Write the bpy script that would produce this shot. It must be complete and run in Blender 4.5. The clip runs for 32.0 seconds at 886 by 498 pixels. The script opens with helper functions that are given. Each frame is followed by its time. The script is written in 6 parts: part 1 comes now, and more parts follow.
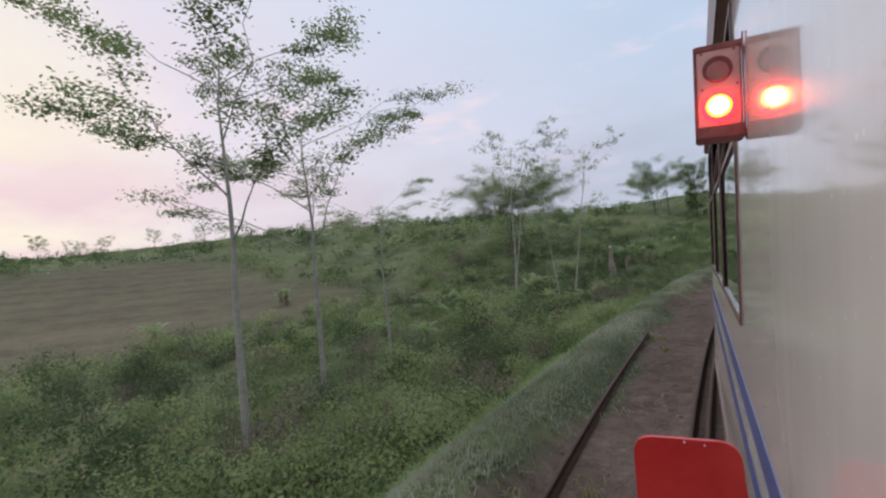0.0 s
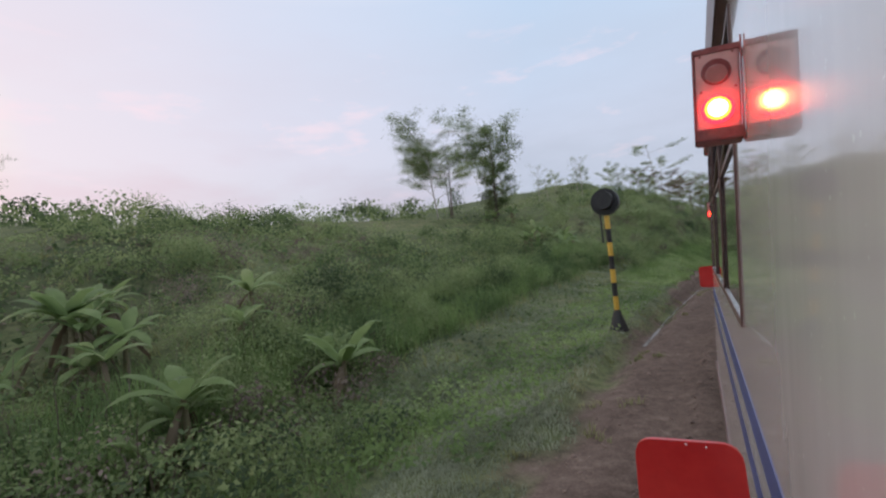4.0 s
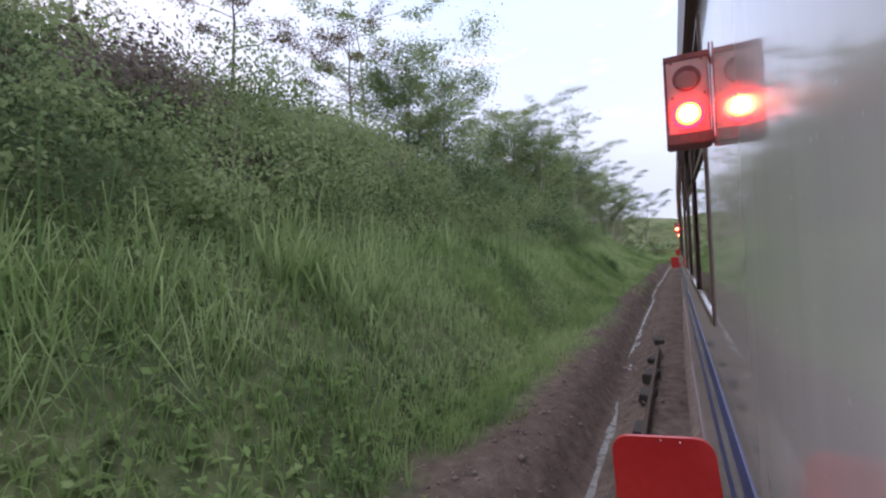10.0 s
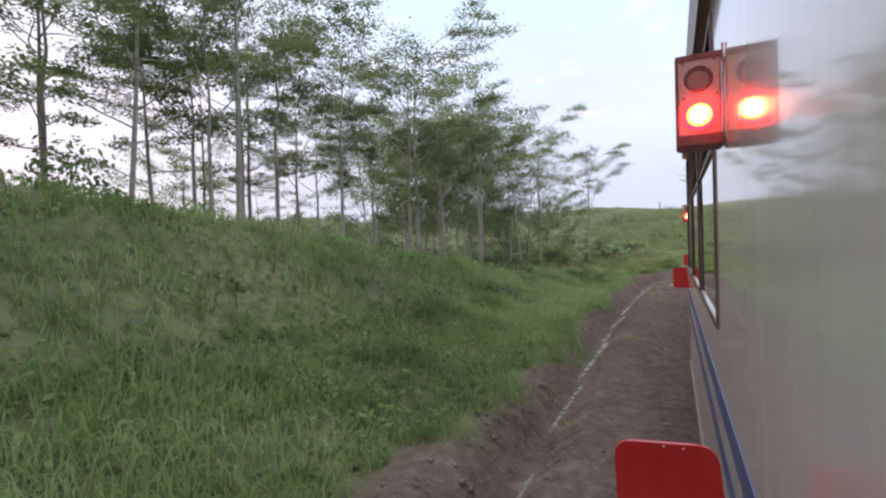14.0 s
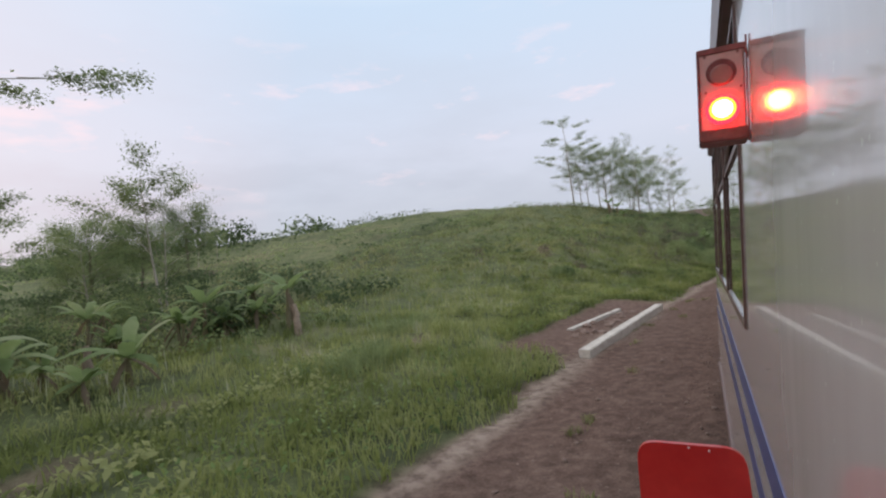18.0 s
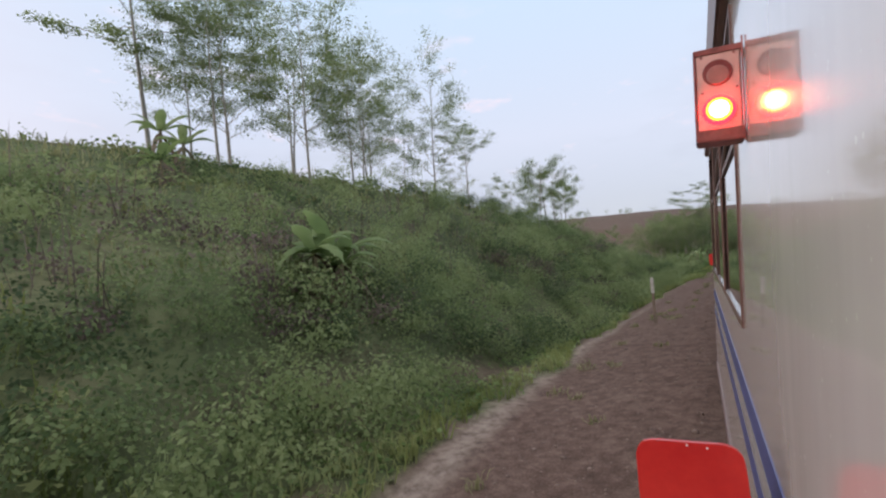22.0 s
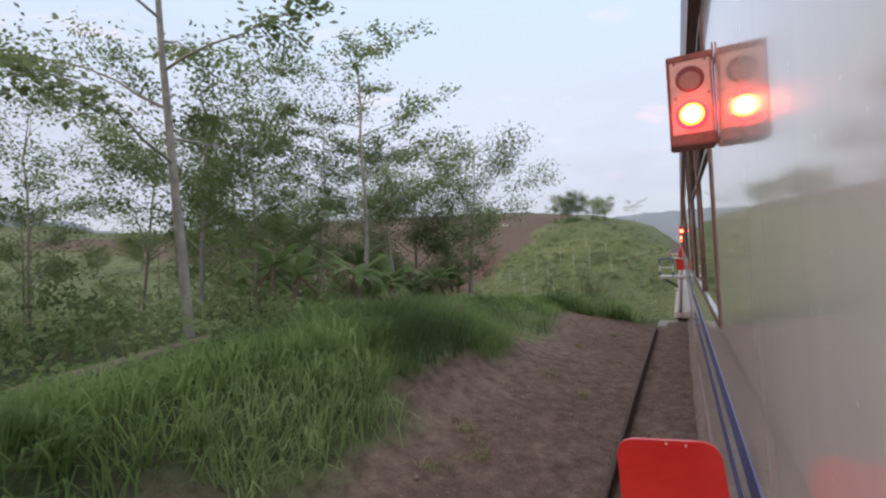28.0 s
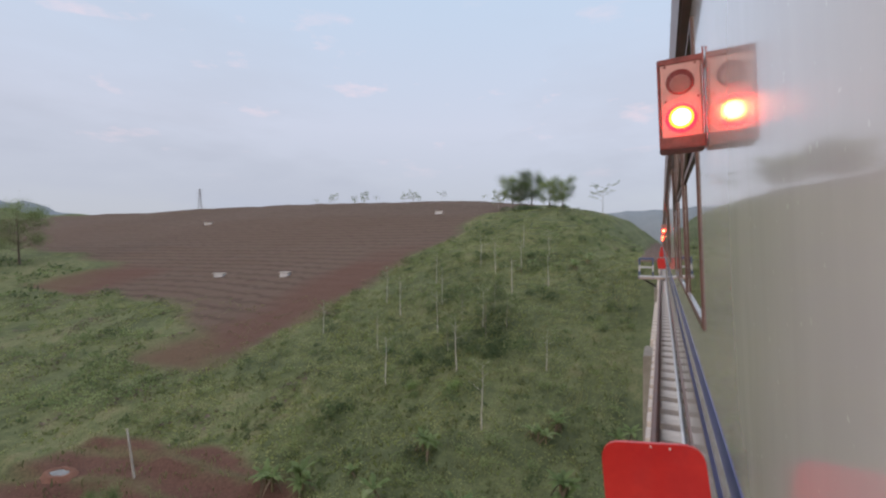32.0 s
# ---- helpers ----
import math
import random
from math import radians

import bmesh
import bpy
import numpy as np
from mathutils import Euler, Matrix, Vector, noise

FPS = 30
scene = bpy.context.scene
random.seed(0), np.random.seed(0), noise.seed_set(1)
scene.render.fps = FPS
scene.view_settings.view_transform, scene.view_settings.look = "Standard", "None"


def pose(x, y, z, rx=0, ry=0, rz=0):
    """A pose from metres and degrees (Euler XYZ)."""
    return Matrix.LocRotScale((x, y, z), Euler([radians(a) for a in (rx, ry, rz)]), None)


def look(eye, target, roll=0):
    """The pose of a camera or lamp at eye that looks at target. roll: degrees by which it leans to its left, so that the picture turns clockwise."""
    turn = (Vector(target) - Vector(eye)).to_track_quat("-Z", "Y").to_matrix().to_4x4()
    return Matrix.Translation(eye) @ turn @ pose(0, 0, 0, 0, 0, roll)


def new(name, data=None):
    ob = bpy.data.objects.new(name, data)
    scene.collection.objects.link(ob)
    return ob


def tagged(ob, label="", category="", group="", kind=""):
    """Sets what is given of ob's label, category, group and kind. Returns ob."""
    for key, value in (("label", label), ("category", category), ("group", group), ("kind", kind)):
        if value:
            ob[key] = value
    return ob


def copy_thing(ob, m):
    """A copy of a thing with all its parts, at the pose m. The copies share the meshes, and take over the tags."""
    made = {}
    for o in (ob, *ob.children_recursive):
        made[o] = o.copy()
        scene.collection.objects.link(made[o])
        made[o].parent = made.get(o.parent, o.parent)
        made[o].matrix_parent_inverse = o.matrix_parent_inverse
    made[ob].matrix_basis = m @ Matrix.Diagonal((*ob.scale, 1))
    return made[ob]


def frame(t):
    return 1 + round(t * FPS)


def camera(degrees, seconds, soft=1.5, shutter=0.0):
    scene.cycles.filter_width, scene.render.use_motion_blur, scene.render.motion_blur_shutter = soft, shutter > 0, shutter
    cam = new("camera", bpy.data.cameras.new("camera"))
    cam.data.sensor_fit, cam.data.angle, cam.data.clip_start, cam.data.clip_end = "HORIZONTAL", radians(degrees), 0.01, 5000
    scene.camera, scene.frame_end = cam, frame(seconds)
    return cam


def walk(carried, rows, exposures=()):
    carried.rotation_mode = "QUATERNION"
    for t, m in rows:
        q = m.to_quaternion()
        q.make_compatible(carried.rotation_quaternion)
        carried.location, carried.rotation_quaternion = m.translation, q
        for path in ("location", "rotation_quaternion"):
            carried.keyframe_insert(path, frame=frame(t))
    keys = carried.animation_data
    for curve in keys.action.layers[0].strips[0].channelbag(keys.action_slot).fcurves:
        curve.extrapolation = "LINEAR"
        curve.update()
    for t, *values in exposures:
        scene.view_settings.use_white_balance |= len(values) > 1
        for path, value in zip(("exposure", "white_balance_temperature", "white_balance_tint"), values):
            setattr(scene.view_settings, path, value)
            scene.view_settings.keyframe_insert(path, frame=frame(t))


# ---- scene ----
# ---- the line of the railway: stations s in metres, 15 m a second, u metres to the left of it ----
SPEED = 15.0
SIDE = 0.15            # from the camera's line to the side of the train
LEAN = 2.2             # the train's side leans by so many degrees
RAIL = -2.62
HEADING = [(0, 0), (1, 3.9), (2, 7.44), (3, 11.16), (3.5, 12.83), (5.5, 19.16), (6, 20.46), (7, 22.7), (8, 24.37),
           (9, 25.6), (10, 26.3), (13, 27.7), (13.5, 28.2), (15.5, 33.5), (16, 35.3), (17, 39.1), (18, 43.15),
           (19, 46.7), (20, 49.76), (21, 52.6), (22, 55.3), (23, 57.9), (24, 60.4), (25, 62.6), (26, 64.7), (27, 67),
           (28, 68.3), (29, 68.45), (32, 68.45)]
CANT = [(0, 6), (3, 6), (5.5, 5.4), (7, 4), (8.5, 2), (10, .8), (13, .8), (15.5, 5), (18, 6), (20, 5.2), (23, 4.2), (25, 4),
        (27, 2), (28.5, 0), (32, 0)]


def keyed(t, keys):
    return np.interp(t, [k[0] for k in keys], [k[1] for k in keys])


_S = np.arange(-3000, 4000, 0.5)
_h = keyed(_S / SPEED, HEADING)
_h = np.where(_S < 0, np.maximum(_S, -120) / SPEED * 3.9, _h)
_h = np.radians(np.convolve(np.pad(_h, 12, mode="edge"), np.ones(25) / 25, "valid"))
_X, _Y = np.cumsum(np.sin(_h)) * 0.5, np.cumsum(np.cos(_h)) * 0.5
_X, _Y = _X - np.interp(0, _S, _X), _Y - np.interp(0, _S, _Y)


def heading(s):
    return np.interp(s, _S, _h)


def place(s, u):
    """x and y of the point at station s, u metres to the left."""
    h = heading(s)
    return np.interp(s, _S, _X) - u * np.cos(h), np.interp(s, _S, _Y) + u * np.sin(h)


def beside(s, u, z, turn=0.0):
    """A pose at station s, u to the left, facing along the line."""
    x, y = place(s, u)
    return pose(x, y, z, 0, 0, turn - math.degrees(heading(s)))


def train_pose(s):
    x, y = place(s, 0.0)
    return pose(x, y, 0, 0, 0, -math.degrees(heading(s))) @ pose(0, 0, 0, 0, keyed(s / SPEED, CANT) - LEAN, 0)


# ---- the camera: seconds; yaw, pitch and roll in the train's frame; small shifts ----
CARRIED = [
    (0, 29.02, -0.26, -2.20, 0.000, 0.000, 0.000),
    (0.5, 29.14, -0.41, -2.29, 0.001, -0.004, 0.001),
    (1, 29.10, 0.09, -2.57, 0.003, -0.004, -0.006),
    (1.5, 28.99, 0.51, -2.69, 0.005, 0.006, -0.009),
    (2, 28.97, 0.49, -2.68, 0.003, -0.006, -0.006),
    (2.5, 28.95, 0.10, -2.27, -0.002, -0.003, 0.001),
    (3, 29.22, 0.40, -2.48, 0.003, -0.001, -0.005),
    (3.5, 29.08, 0.03, -2.43, 0.001, -0.005, 0.001),
    (5.5, 29.04, 0.53, -2.51, 0.003, 0.003, -0.006),
    (6, 28.78, 0.29, -2.53, 0.003, -0.008, -0.001),
    (6.5, 28.62, 0.35, -2.51, 0.003, -0.005, -0.001),
    (7, 28.40, 0.42, -2.47, 0.003, -0.009, -0.003),
    (7.5, 28.22, 0.77, -2.71, 0.006, -0.001, -0.007),
    (8, 27.93, 0.74, -2.82, 0.008, -0.006, -0.006),
    (8.5, 27.57, 0.76, -2.85, 0.006, -0.001, -0.006),
    (9, 27.42, 0.75, -2.86, 0.006, -0.003, -0.005),
    (9.5, 27.17, 0.67, -2.79, 0.008, -0.007, -0.006),
    (10, 26.60, 0.59, -2.79, 0.007, -0.007, -0.007),
    (10.5, 26.24, 0.79, -2.86, 0.007, -0.003, -0.009),
    (11, 25.92, 0.55, -2.44, 0.004, -0.000, -0.002),
    (11.5, 25.64, 0.08, -2.00, -0.003, -0.004, 0.006),
    (12, 25.75, 0.14, -1.96, -0.002, 0.001, 0.006),
    (12.5, 25.89, 0.03, -1.80, -0.004, 0.006, 0.009),
    (13, 26.07, -0.23, -1.37, -0.010, 0.007, 0.011),
    (13.5, 26.35, -0.40, -1.45, -0.010, -0.000, 0.012),
    (15.5, 27.86, -0.24, -1.85, -0.007, -0.001, 0.009),
    (16, 28.64, 0.16, -2.26, -0.001, -0.000, 0.003),
    (16.5, 29.05, 0.06, -2.23, -0.001, -0.006, 0.002),
    (17, 29.34, 0.32, -2.39, 0.001, 0.001, -0.002),
    (17.5, 29.36, 0.16, -2.20, -0.000, -0.004, 0.000),
    (18, 29.37, 0.03, -2.18, -0.000, 0.002, 0.004),
    (18.5, 29.17, 0.02, -2.27, 0.001, -0.005, 0.000),
    (19, 28.98, -0.15, -1.95, -0.003, 0.001, 0.000),
    (19.5, 28.90, -0.03, -2.32, -0.001, -0.002, -0.001),
    (20, 28.94, -0.17, -2.10, -0.000, 0.002, 0.001),
    (20.5, 29.01, 0.14, -2.48, 0.003, -0.000, -0.003),
    (21, 28.97, -0.03, -2.32, -0.001, -0.004, -0.001),
    (21.5, 29.10, 0.35, -2.45, 0.001, 0.001, -0.005),
    (22, 29.12, 0.18, -2.34, -0.000, -0.004, -0.000),
    (22.5, 28.89, -0.09, -2.10, -0.003, -0.003, 0.003),
    (23, 28.89, 0.25, -2.32, 0.000, -0.000, -0.004),
    (23.5, 28.89, 0.33, -2.40, 0.002, 0.003, -0.001),
    (24, 28.91, 0.23, -2.34, 0.001, -0.010, -0.000),
    (24.5, 29.05, 0.34, -2.40, 0.002, 0.000, -0.001),
    (26.5, 28.16, 1.00, -2.82, 0.005, -0.000, -0.009),
    (27, 27.91, 0.82, -2.78, 0.007, -0.000, -0.007),
    (27.5, 27.40, 0.83, -2.82, 0.006, 0.003, -0.006),
    (28, 27.13, 1.04, -3.07, 0.010, 0.000, -0.010),
    (28.5, 26.91, 1.21, -3.29, 0.013, -0.004, -0.014),
    (29, 26.34, 0.88, -2.88, 0.008, -0.000, -0.009),
    (29.5, 25.66, 0.39, -2.36, 0.001, -0.000, -0.002),
    (30, 25.58, 0.58, -2.41, 0.001, 0.006, -0.003),
    (30.5, 25.59, 0.46, -2.29, 0.001, 0.006, -0.001),
    (31, 25.51, 0.54, -2.28, 0.001, 0.008, -0.001),
    (31.5, 25.60, 0.56, -2.28, 0.001, 0.007, -0.001),
    (32, 25.49, 0.37, -2.13, 0.000, 0.011, 0.002),
]


def held(t):
    yaw, pitch, roll, dx, dy, dz = [keyed(t, [(r[0], r[i]) for r in CARRIED]) for i in range(1, 7)]
    return train_pose(SPEED * t) @ pose(dx, dy, dz) @ pose(0, 0, 0, 90 + pitch, 0, yaw) @ pose(0, 0, 0, 0, 0, roll)


cam = camera(88.0, 32.0, soft=2.3)
walk(cam, [(k / 2, held(k / 2)) for k in range(65)], [(0, -0.12, 6200, 10), (3, -0.1, 6250, 11), (7, 0.2, 6350, 12), (8, 0.36, 6250, 16), (9, 0.48, 6150, 18), (10, 0.58, 6100, 19), (12, 0.68, 6050, 20), (13, 0.58, 6200, 17), (16, 0.33, 6450, 12), (17.5, 0.13, 6500, 12),
      (18.5, 0.03, 6650, 11), (21, 0.06, 6650, 11), (22, 0.15, 6450, 12), (25, 0.12, 6450, 12), (28, 0.22, 6450, 12), (29, 0.19, 6450, 12), (30, -0.02, 6450, 12), (31, -0.12, 6450, 12), (32, -0.12, 6450, 12)])

# ---- sky and sun: after sunset glow on the left of the first heading, thin cloud ----
SUN_AZ = -78.0
sun_way = Vector((math.sin(radians(SUN_AZ)) * math.cos(radians(12)), math.cos(radians(SUN_AZ)) * math.cos(radians(12)), math.sin(radians(12))))


class Nodes:
    """Short hand for building node trees."""

    def __init__(self, tree):
        self.tree = tree
        tree.nodes.clear()

    def add(self, kind, **values):
        n = self.tree.nodes.new(kind)
        for k, v in values.items():
            if k in n.inputs:
                self.put(n.inputs[k], v)
            elif k == "operation":
                n.operation = v
            elif k == "data_type":
                n.data_type = v
            elif k == "blend_type":
                n.blend_type = v
            elif k == "attribute_name":
                n.attribute_name = v
            elif k == "bands_direction":
                n.bands_direction = v
        return n

    def put(self, socket, v):
        if isinstance(v, bpy.types.NodeSocket):
            self.tree.links.new(v, socket)
        elif isinstance(v, tuple) and len(v) == 3 and socket.type == "RGBA":
            socket.default_value = (*v, 1)
        else:
            socket.default_value = v

    def noise(self, vector, scale, detail=4, rough=0.55):
        n = self.add("ShaderNodeTexNoise")
        if vector is not None:
            self.put(n.inputs["Vector"], vector)
        n.inputs["Scale"].default_value, n.inputs["Detail"].default_value = scale, detail
        n.inputs["Roughness"].default_value = rough
        return n.outputs["Fac"]

    def ramp(self, fac, stops):
        n = self.add("ShaderNodeValToRGB")
        self.put(n.inputs["Fac"], fac)
        e = n.color_ramp.elements
        while len(e) < len(stops):
            e.new(0.5)
        for el, (p, c) in zip(e, stops):
            el.position = p
            el.color = (c, c, c, 1) if isinstance(c, (int, float)) else (*c, 1)
        return n.outputs["Color"]

    def mix(self, fac, a, b, how="MIX"):
        n = self.add("ShaderNodeMix", data_type="RGBA", blend_type=how)
        self.put(n.inputs[0], fac)
        self.put(n.inputs[6], a)
        self.put(n.inputs[7], b)
        return n.outputs[2]

    def math(self, how, a, b=0.0):
        n = self.add("ShaderNodeMath", operation=how)
        self.put(n.inputs[0], a)
        self.put(n.inputs[1], b)
        return n.outputs[0]


world = bpy.data.worlds.new("dusk_sky")
scene.world = world
world.use_nodes = True
N = Nodes(world.node_tree)
geo = N.add("ShaderNodeTexCoord").outputs["Generated"]
sky = N.add("ShaderNodeTexSky")
sky.sky_type, sky.sun_disc = "NISHITA", False
sky.sun_elevation, sky.sun_rotation = radians(12), radians(SUN_AZ)
sky.air_density, sky.dust_density, sky.ozone_density = 1.0, 1.2, 1.5
clear = N.mix(1.0, sky.outputs[0], (0.115, 0.115, 0.115), "MULTIPLY")
xyz = N.add("ShaderNodeSeparateXYZ", Vector=geo)
height = xyz.outputs["Z"]
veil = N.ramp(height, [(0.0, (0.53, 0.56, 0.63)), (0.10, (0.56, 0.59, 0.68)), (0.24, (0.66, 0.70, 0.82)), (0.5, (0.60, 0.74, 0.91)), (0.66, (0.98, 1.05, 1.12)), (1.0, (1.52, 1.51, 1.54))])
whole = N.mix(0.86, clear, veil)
toward = N.add("ShaderNodeVectorMath", operation="DOT_PRODUCT")
N.put(toward.inputs[0], geo)
toward.inputs[1].default_value = sun_way
glow = N.ramp(toward.outputs["Value"], [(0.3, 0.0), (0.75, 0.45), (0.93, 0.8), (1.0, 1.0)])
whole = N.mix(N.math("MULTIPLY", glow, 0.75), whole, (0.93, 0.76, 0.76))
hot = N.ramp(toward.outputs["Value"], [(0.93, 0.0), (1.0, 1.0)])
whole = N.mix(N.math("MULTIPLY", hot, 0.8), whole, (1.0, 0.90, 0.66))
# long flat clouds: stretched sideways
flat = N.add("ShaderNodeMapping", Vector=geo, Scale=(1.0, 1.0, 3.2))
banks = N.ramp(N.noise(flat.outputs[0], 2.1, 5, 0.55), [(0.42, 0.0), (0.60, 1.0)])
low = N.ramp(height, [(0.0, 0.75), (0.13, 1.0), (0.28, 0.3), (0.5, 0.08)])
grey = N.mix(glow, (0.49, 0.53, 0.62), (0.88, 0.64, 0.67))
whole = N.mix(N.math("MULTIPLY", N.math("MULTIPLY", banks, low), 1.0), whole, grey)
puffs = N.ramp(N.noise(flat.outputs[0], 5.5, 5, 0.6), [(0.58, 0.0), (0.74, 1.0)])
mid = N.ramp(height, [(0.12, 0.0), (0.22, 1.0), (0.36, 1.0), (0.5, 0.0)])
whole = N.mix(N.math("MULTIPLY", N.math("MULTIPLY", puffs, mid), 0.6), whole, (0.95, 0.74, 0.78))
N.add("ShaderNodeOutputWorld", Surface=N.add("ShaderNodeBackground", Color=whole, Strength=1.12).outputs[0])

sun = new("sun", bpy.data.lights.new("sun", "SUN"))
sun.data.energy, sun.data.angle, sun.data.color = 1.3, radians(25), (1.0, 0.80, 0.64)
sun.matrix_world = look(sun_way * 50, (0, 0, 0))

# ---- materials ----


def material(name, build):
    m = bpy.data.materials.new(name)
    m.use_nodes = True
    n = Nodes(m.node_tree)
    out = n.add("ShaderNodeOutputMaterial")
    n.put(out.inputs["Surface"], build(n))
    return m


def surface(n, color, rough=0.7, metal=0.0, bump=None, depth=0.02, coat=0.0, **more):
    p = n.add("ShaderNodeBsdfPrincipled")
    n.put(p.inputs["Base Color"], color)
    n.put(p.inputs["Roughness"], rough)
    n.put(p.inputs["Metallic"], metal)
    n.put(p.inputs["Coat Weight"], coat)
    for k, v in more.items():
        n.put(p.inputs[k.replace("_", " ")], v)
    if bump is not None:
        b = n.add("ShaderNodeBump", Distance=depth, Strength=0.8)
        n.put(b.inputs["Height"], bump)
        n.put(p.inputs["Normal"], b.outputs[0])
    return p.outputs[0]


def where(n):
    return n.add("ShaderNodeNewGeometry").outputs["Position"]


def local(n):
    return n.add("ShaderNodeTexCoord").outputs["Object"]


def worn(name, dark, light, rough=0.7, scale=6.0, metal=0.0, depth=0.004, grain=40.0, coat=0.0, at=local):
    """A surface of two tones with stains at one scale and grain at another."""
    def build(n):
        v = at(n)
        stains = n.noise(v, scale, 5)
        fine = n.noise(v, grain, 3)
        c = n.ramp(n.math("ADD", n.math("MULTIPLY", stains, 0.7), n.math("MULTIPLY", fine, 0.3)), [(0.32, dark), (0.68, light)])
        r = n.add("ShaderNodeMapRange")
        n.put(r.inputs["Value"], stains)
        r.inputs["To Min"].default_value, r.inputs["To Max"].default_value = max(rough - 0.1, 0.03), min(rough + 0.12, 1)
        return surface(n, c, r.outputs[0], metal, fine, depth, coat)
    return material(name, build)


def leafy(name, tones, rough=0.55, through_light=0.3):
    """Leaves: each one its own tone, a little light through."""
    def build(n):
        g = n.add("ShaderNodeNewGeometry")
        v = n.math("MULTIPLY", n.noise(g.outputs["Position"], 0.22, 3), 1.3)
        w = n.math("MULTIPLY", n.noise(g.outputs["Position"], 1.5, 2), 0.6)
        k = n.math("ADD", n.math("MULTIPLY", g.outputs["Random Per Island"], 0.06), n.math("ADD", v, w))
        k = n.math("ADD", k, n.add("ShaderNodeAttribute", attribute_name="tone").outputs["Fac"])
        k = n.math("SUBTRACT", k, 0.48)
        o = n.add("ShaderNodeObjectInfo").outputs["Random"]
        k = n.math("ADD", k, n.math("MULTIPLY", n.math("SUBTRACT", o, 0.5), 0.3))
        c = n.ramp(k, [(0.15 + 0.7 * i / (len(tones) - 1), t) for i, t in enumerate(tones)])
        tr = n.add("ShaderNodeBsdfTranslucent", Color=c)
        mixed = n.add("ShaderNodeMixShader", Fac=through_light)
        n.put(mixed.inputs[1], surface(n, c, rough, Specular_IOR_Level=0.18))
        n.put(mixed.inputs[2], tr.outputs[0])
        return mixed.outputs[0]
    return material(name, build)


def ground_build(n):
    v = where(n)
    soil = n.add("ShaderNodeAttribute", attribute_name="soil").outputs["Fac"]
    plough = n.add("ShaderNodeAttribute", attribute_name="plough").outputs["Fac"]
    big, mid_, fine, grit = n.noise(v, 0.06, 4), n.noise(v, 0.5, 5, 0.65), n.noise(v, 4.0, 4, 0.65), n.noise(v, 30.0, 3, 0.7)
    grass = n.ramp(n.math("ADD", n.math("MULTIPLY", big, 0.45), n.math("MULTIPLY", mid_, 0.55)),
                   [(0.36, (0.060, 0.076, 0.041)), (0.46, (0.100, 0.124, 0.060)), (0.54, (0.140, 0.164, 0.078)), (0.64, (0.205, 0.198, 0.112))])
    grass = n.mix(n.ramp(fine, [(0.35, 0.75), (0.52, 0.0)]), grass, (0.055, 0.066, 0.034))
    grass = n.mix(n.ramp(grit, [(0.5, 0.0), (0.7, 0.4)]), grass, (0.19, 0.20, 0.105))
    dirt = n.ramp(n.math("ADD", n.math("MULTIPLY", mid_, 0.5), n.math("MULTIPLY", fine, 0.5)),
                  [(0.34, (0.062, 0.047, 0.040)), (0.48, (0.128, 0.094, 0.079)), (0.58, (0.165, 0.124, 0.104)), (0.7, (0.27, 0.215, 0.185))])
    ruddy = n.add("ShaderNodeAttribute", attribute_name="ruddy").outputs["Fac"]
    dirt = n.mix(n.math("MULTIPLY", ruddy, 0.6), dirt, n.ramp(fine, [(0.3, (0.085, 0.050, 0.040)), (0.5, (0.150, 0.088, 0.070)), (0.7, (0.225, 0.145, 0.118))]))
    dirt = n.mix(n.ramp(grit, [(0.5, 0.0), (0.75, 0.45)]), dirt, (0.30, 0.235, 0.20))
    dirt = n.mix(n.ramp(grit, [(0.28, 0.6), (0.45, 0.0)]), dirt, (0.055, 0.038, 0.03))
    wet = n.add("ShaderNodeAttribute", attribute_name="wet").outputs["Fac"]
    dirt = n.mix(wet, dirt, n.ramp(fine, [(0.3, (0.050, 0.037, 0.031)), (0.7, (0.115, 0.086, 0.073))]))
    sandy = n.add("ShaderNodeAttribute", attribute_name="sand").outputs["Fac"]
    dirt = n.mix(n.math("MULTIPLY", sandy, n.ramp(fine, [(0.35, 0.25), (0.6, 1.0)])), dirt, (0.36, 0.30, 0.255))
    rows = n.add("ShaderNodeTexWave", Scale=0.30, Distortion=3.0, Detail=3.0, bands_direction="Z")
    n.put(rows.inputs["Vector"], v)
    field = n.mix(n.ramp(rows.outputs["Fac"], [(0.05, 0.0), (0.45, 1.0)]), (0.084, 0.058, 0.048), (0.126, 0.088, 0.073))
    field = n.mix(n.ramp(mid_, [(0.40, 0.0), (0.62, 0.5)]), field, (0.118, 0.094, 0.066))
    red = n.add("ShaderNodeAttribute", attribute_name="red").outputs["Fac"]
    c = n.mix(soil, grass, dirt)
    c = n.mix(plough, c, field)
    clay = n.ramp(fine, [(0.3, (0.080, 0.043, 0.034)), (0.7, (0.150, 0.084, 0.066))])
    c = n.mix(red, c, clay)
    h = n.math("ADD", n.math("MULTIPLY", fine, 0.7), n.math("MULTIPLY", grit, 0.3))
    return surface(n, c, 0.92, 0, h, 0.10, Specular_IOR_Level=0.15)


GROUND = material("ground", ground_build)


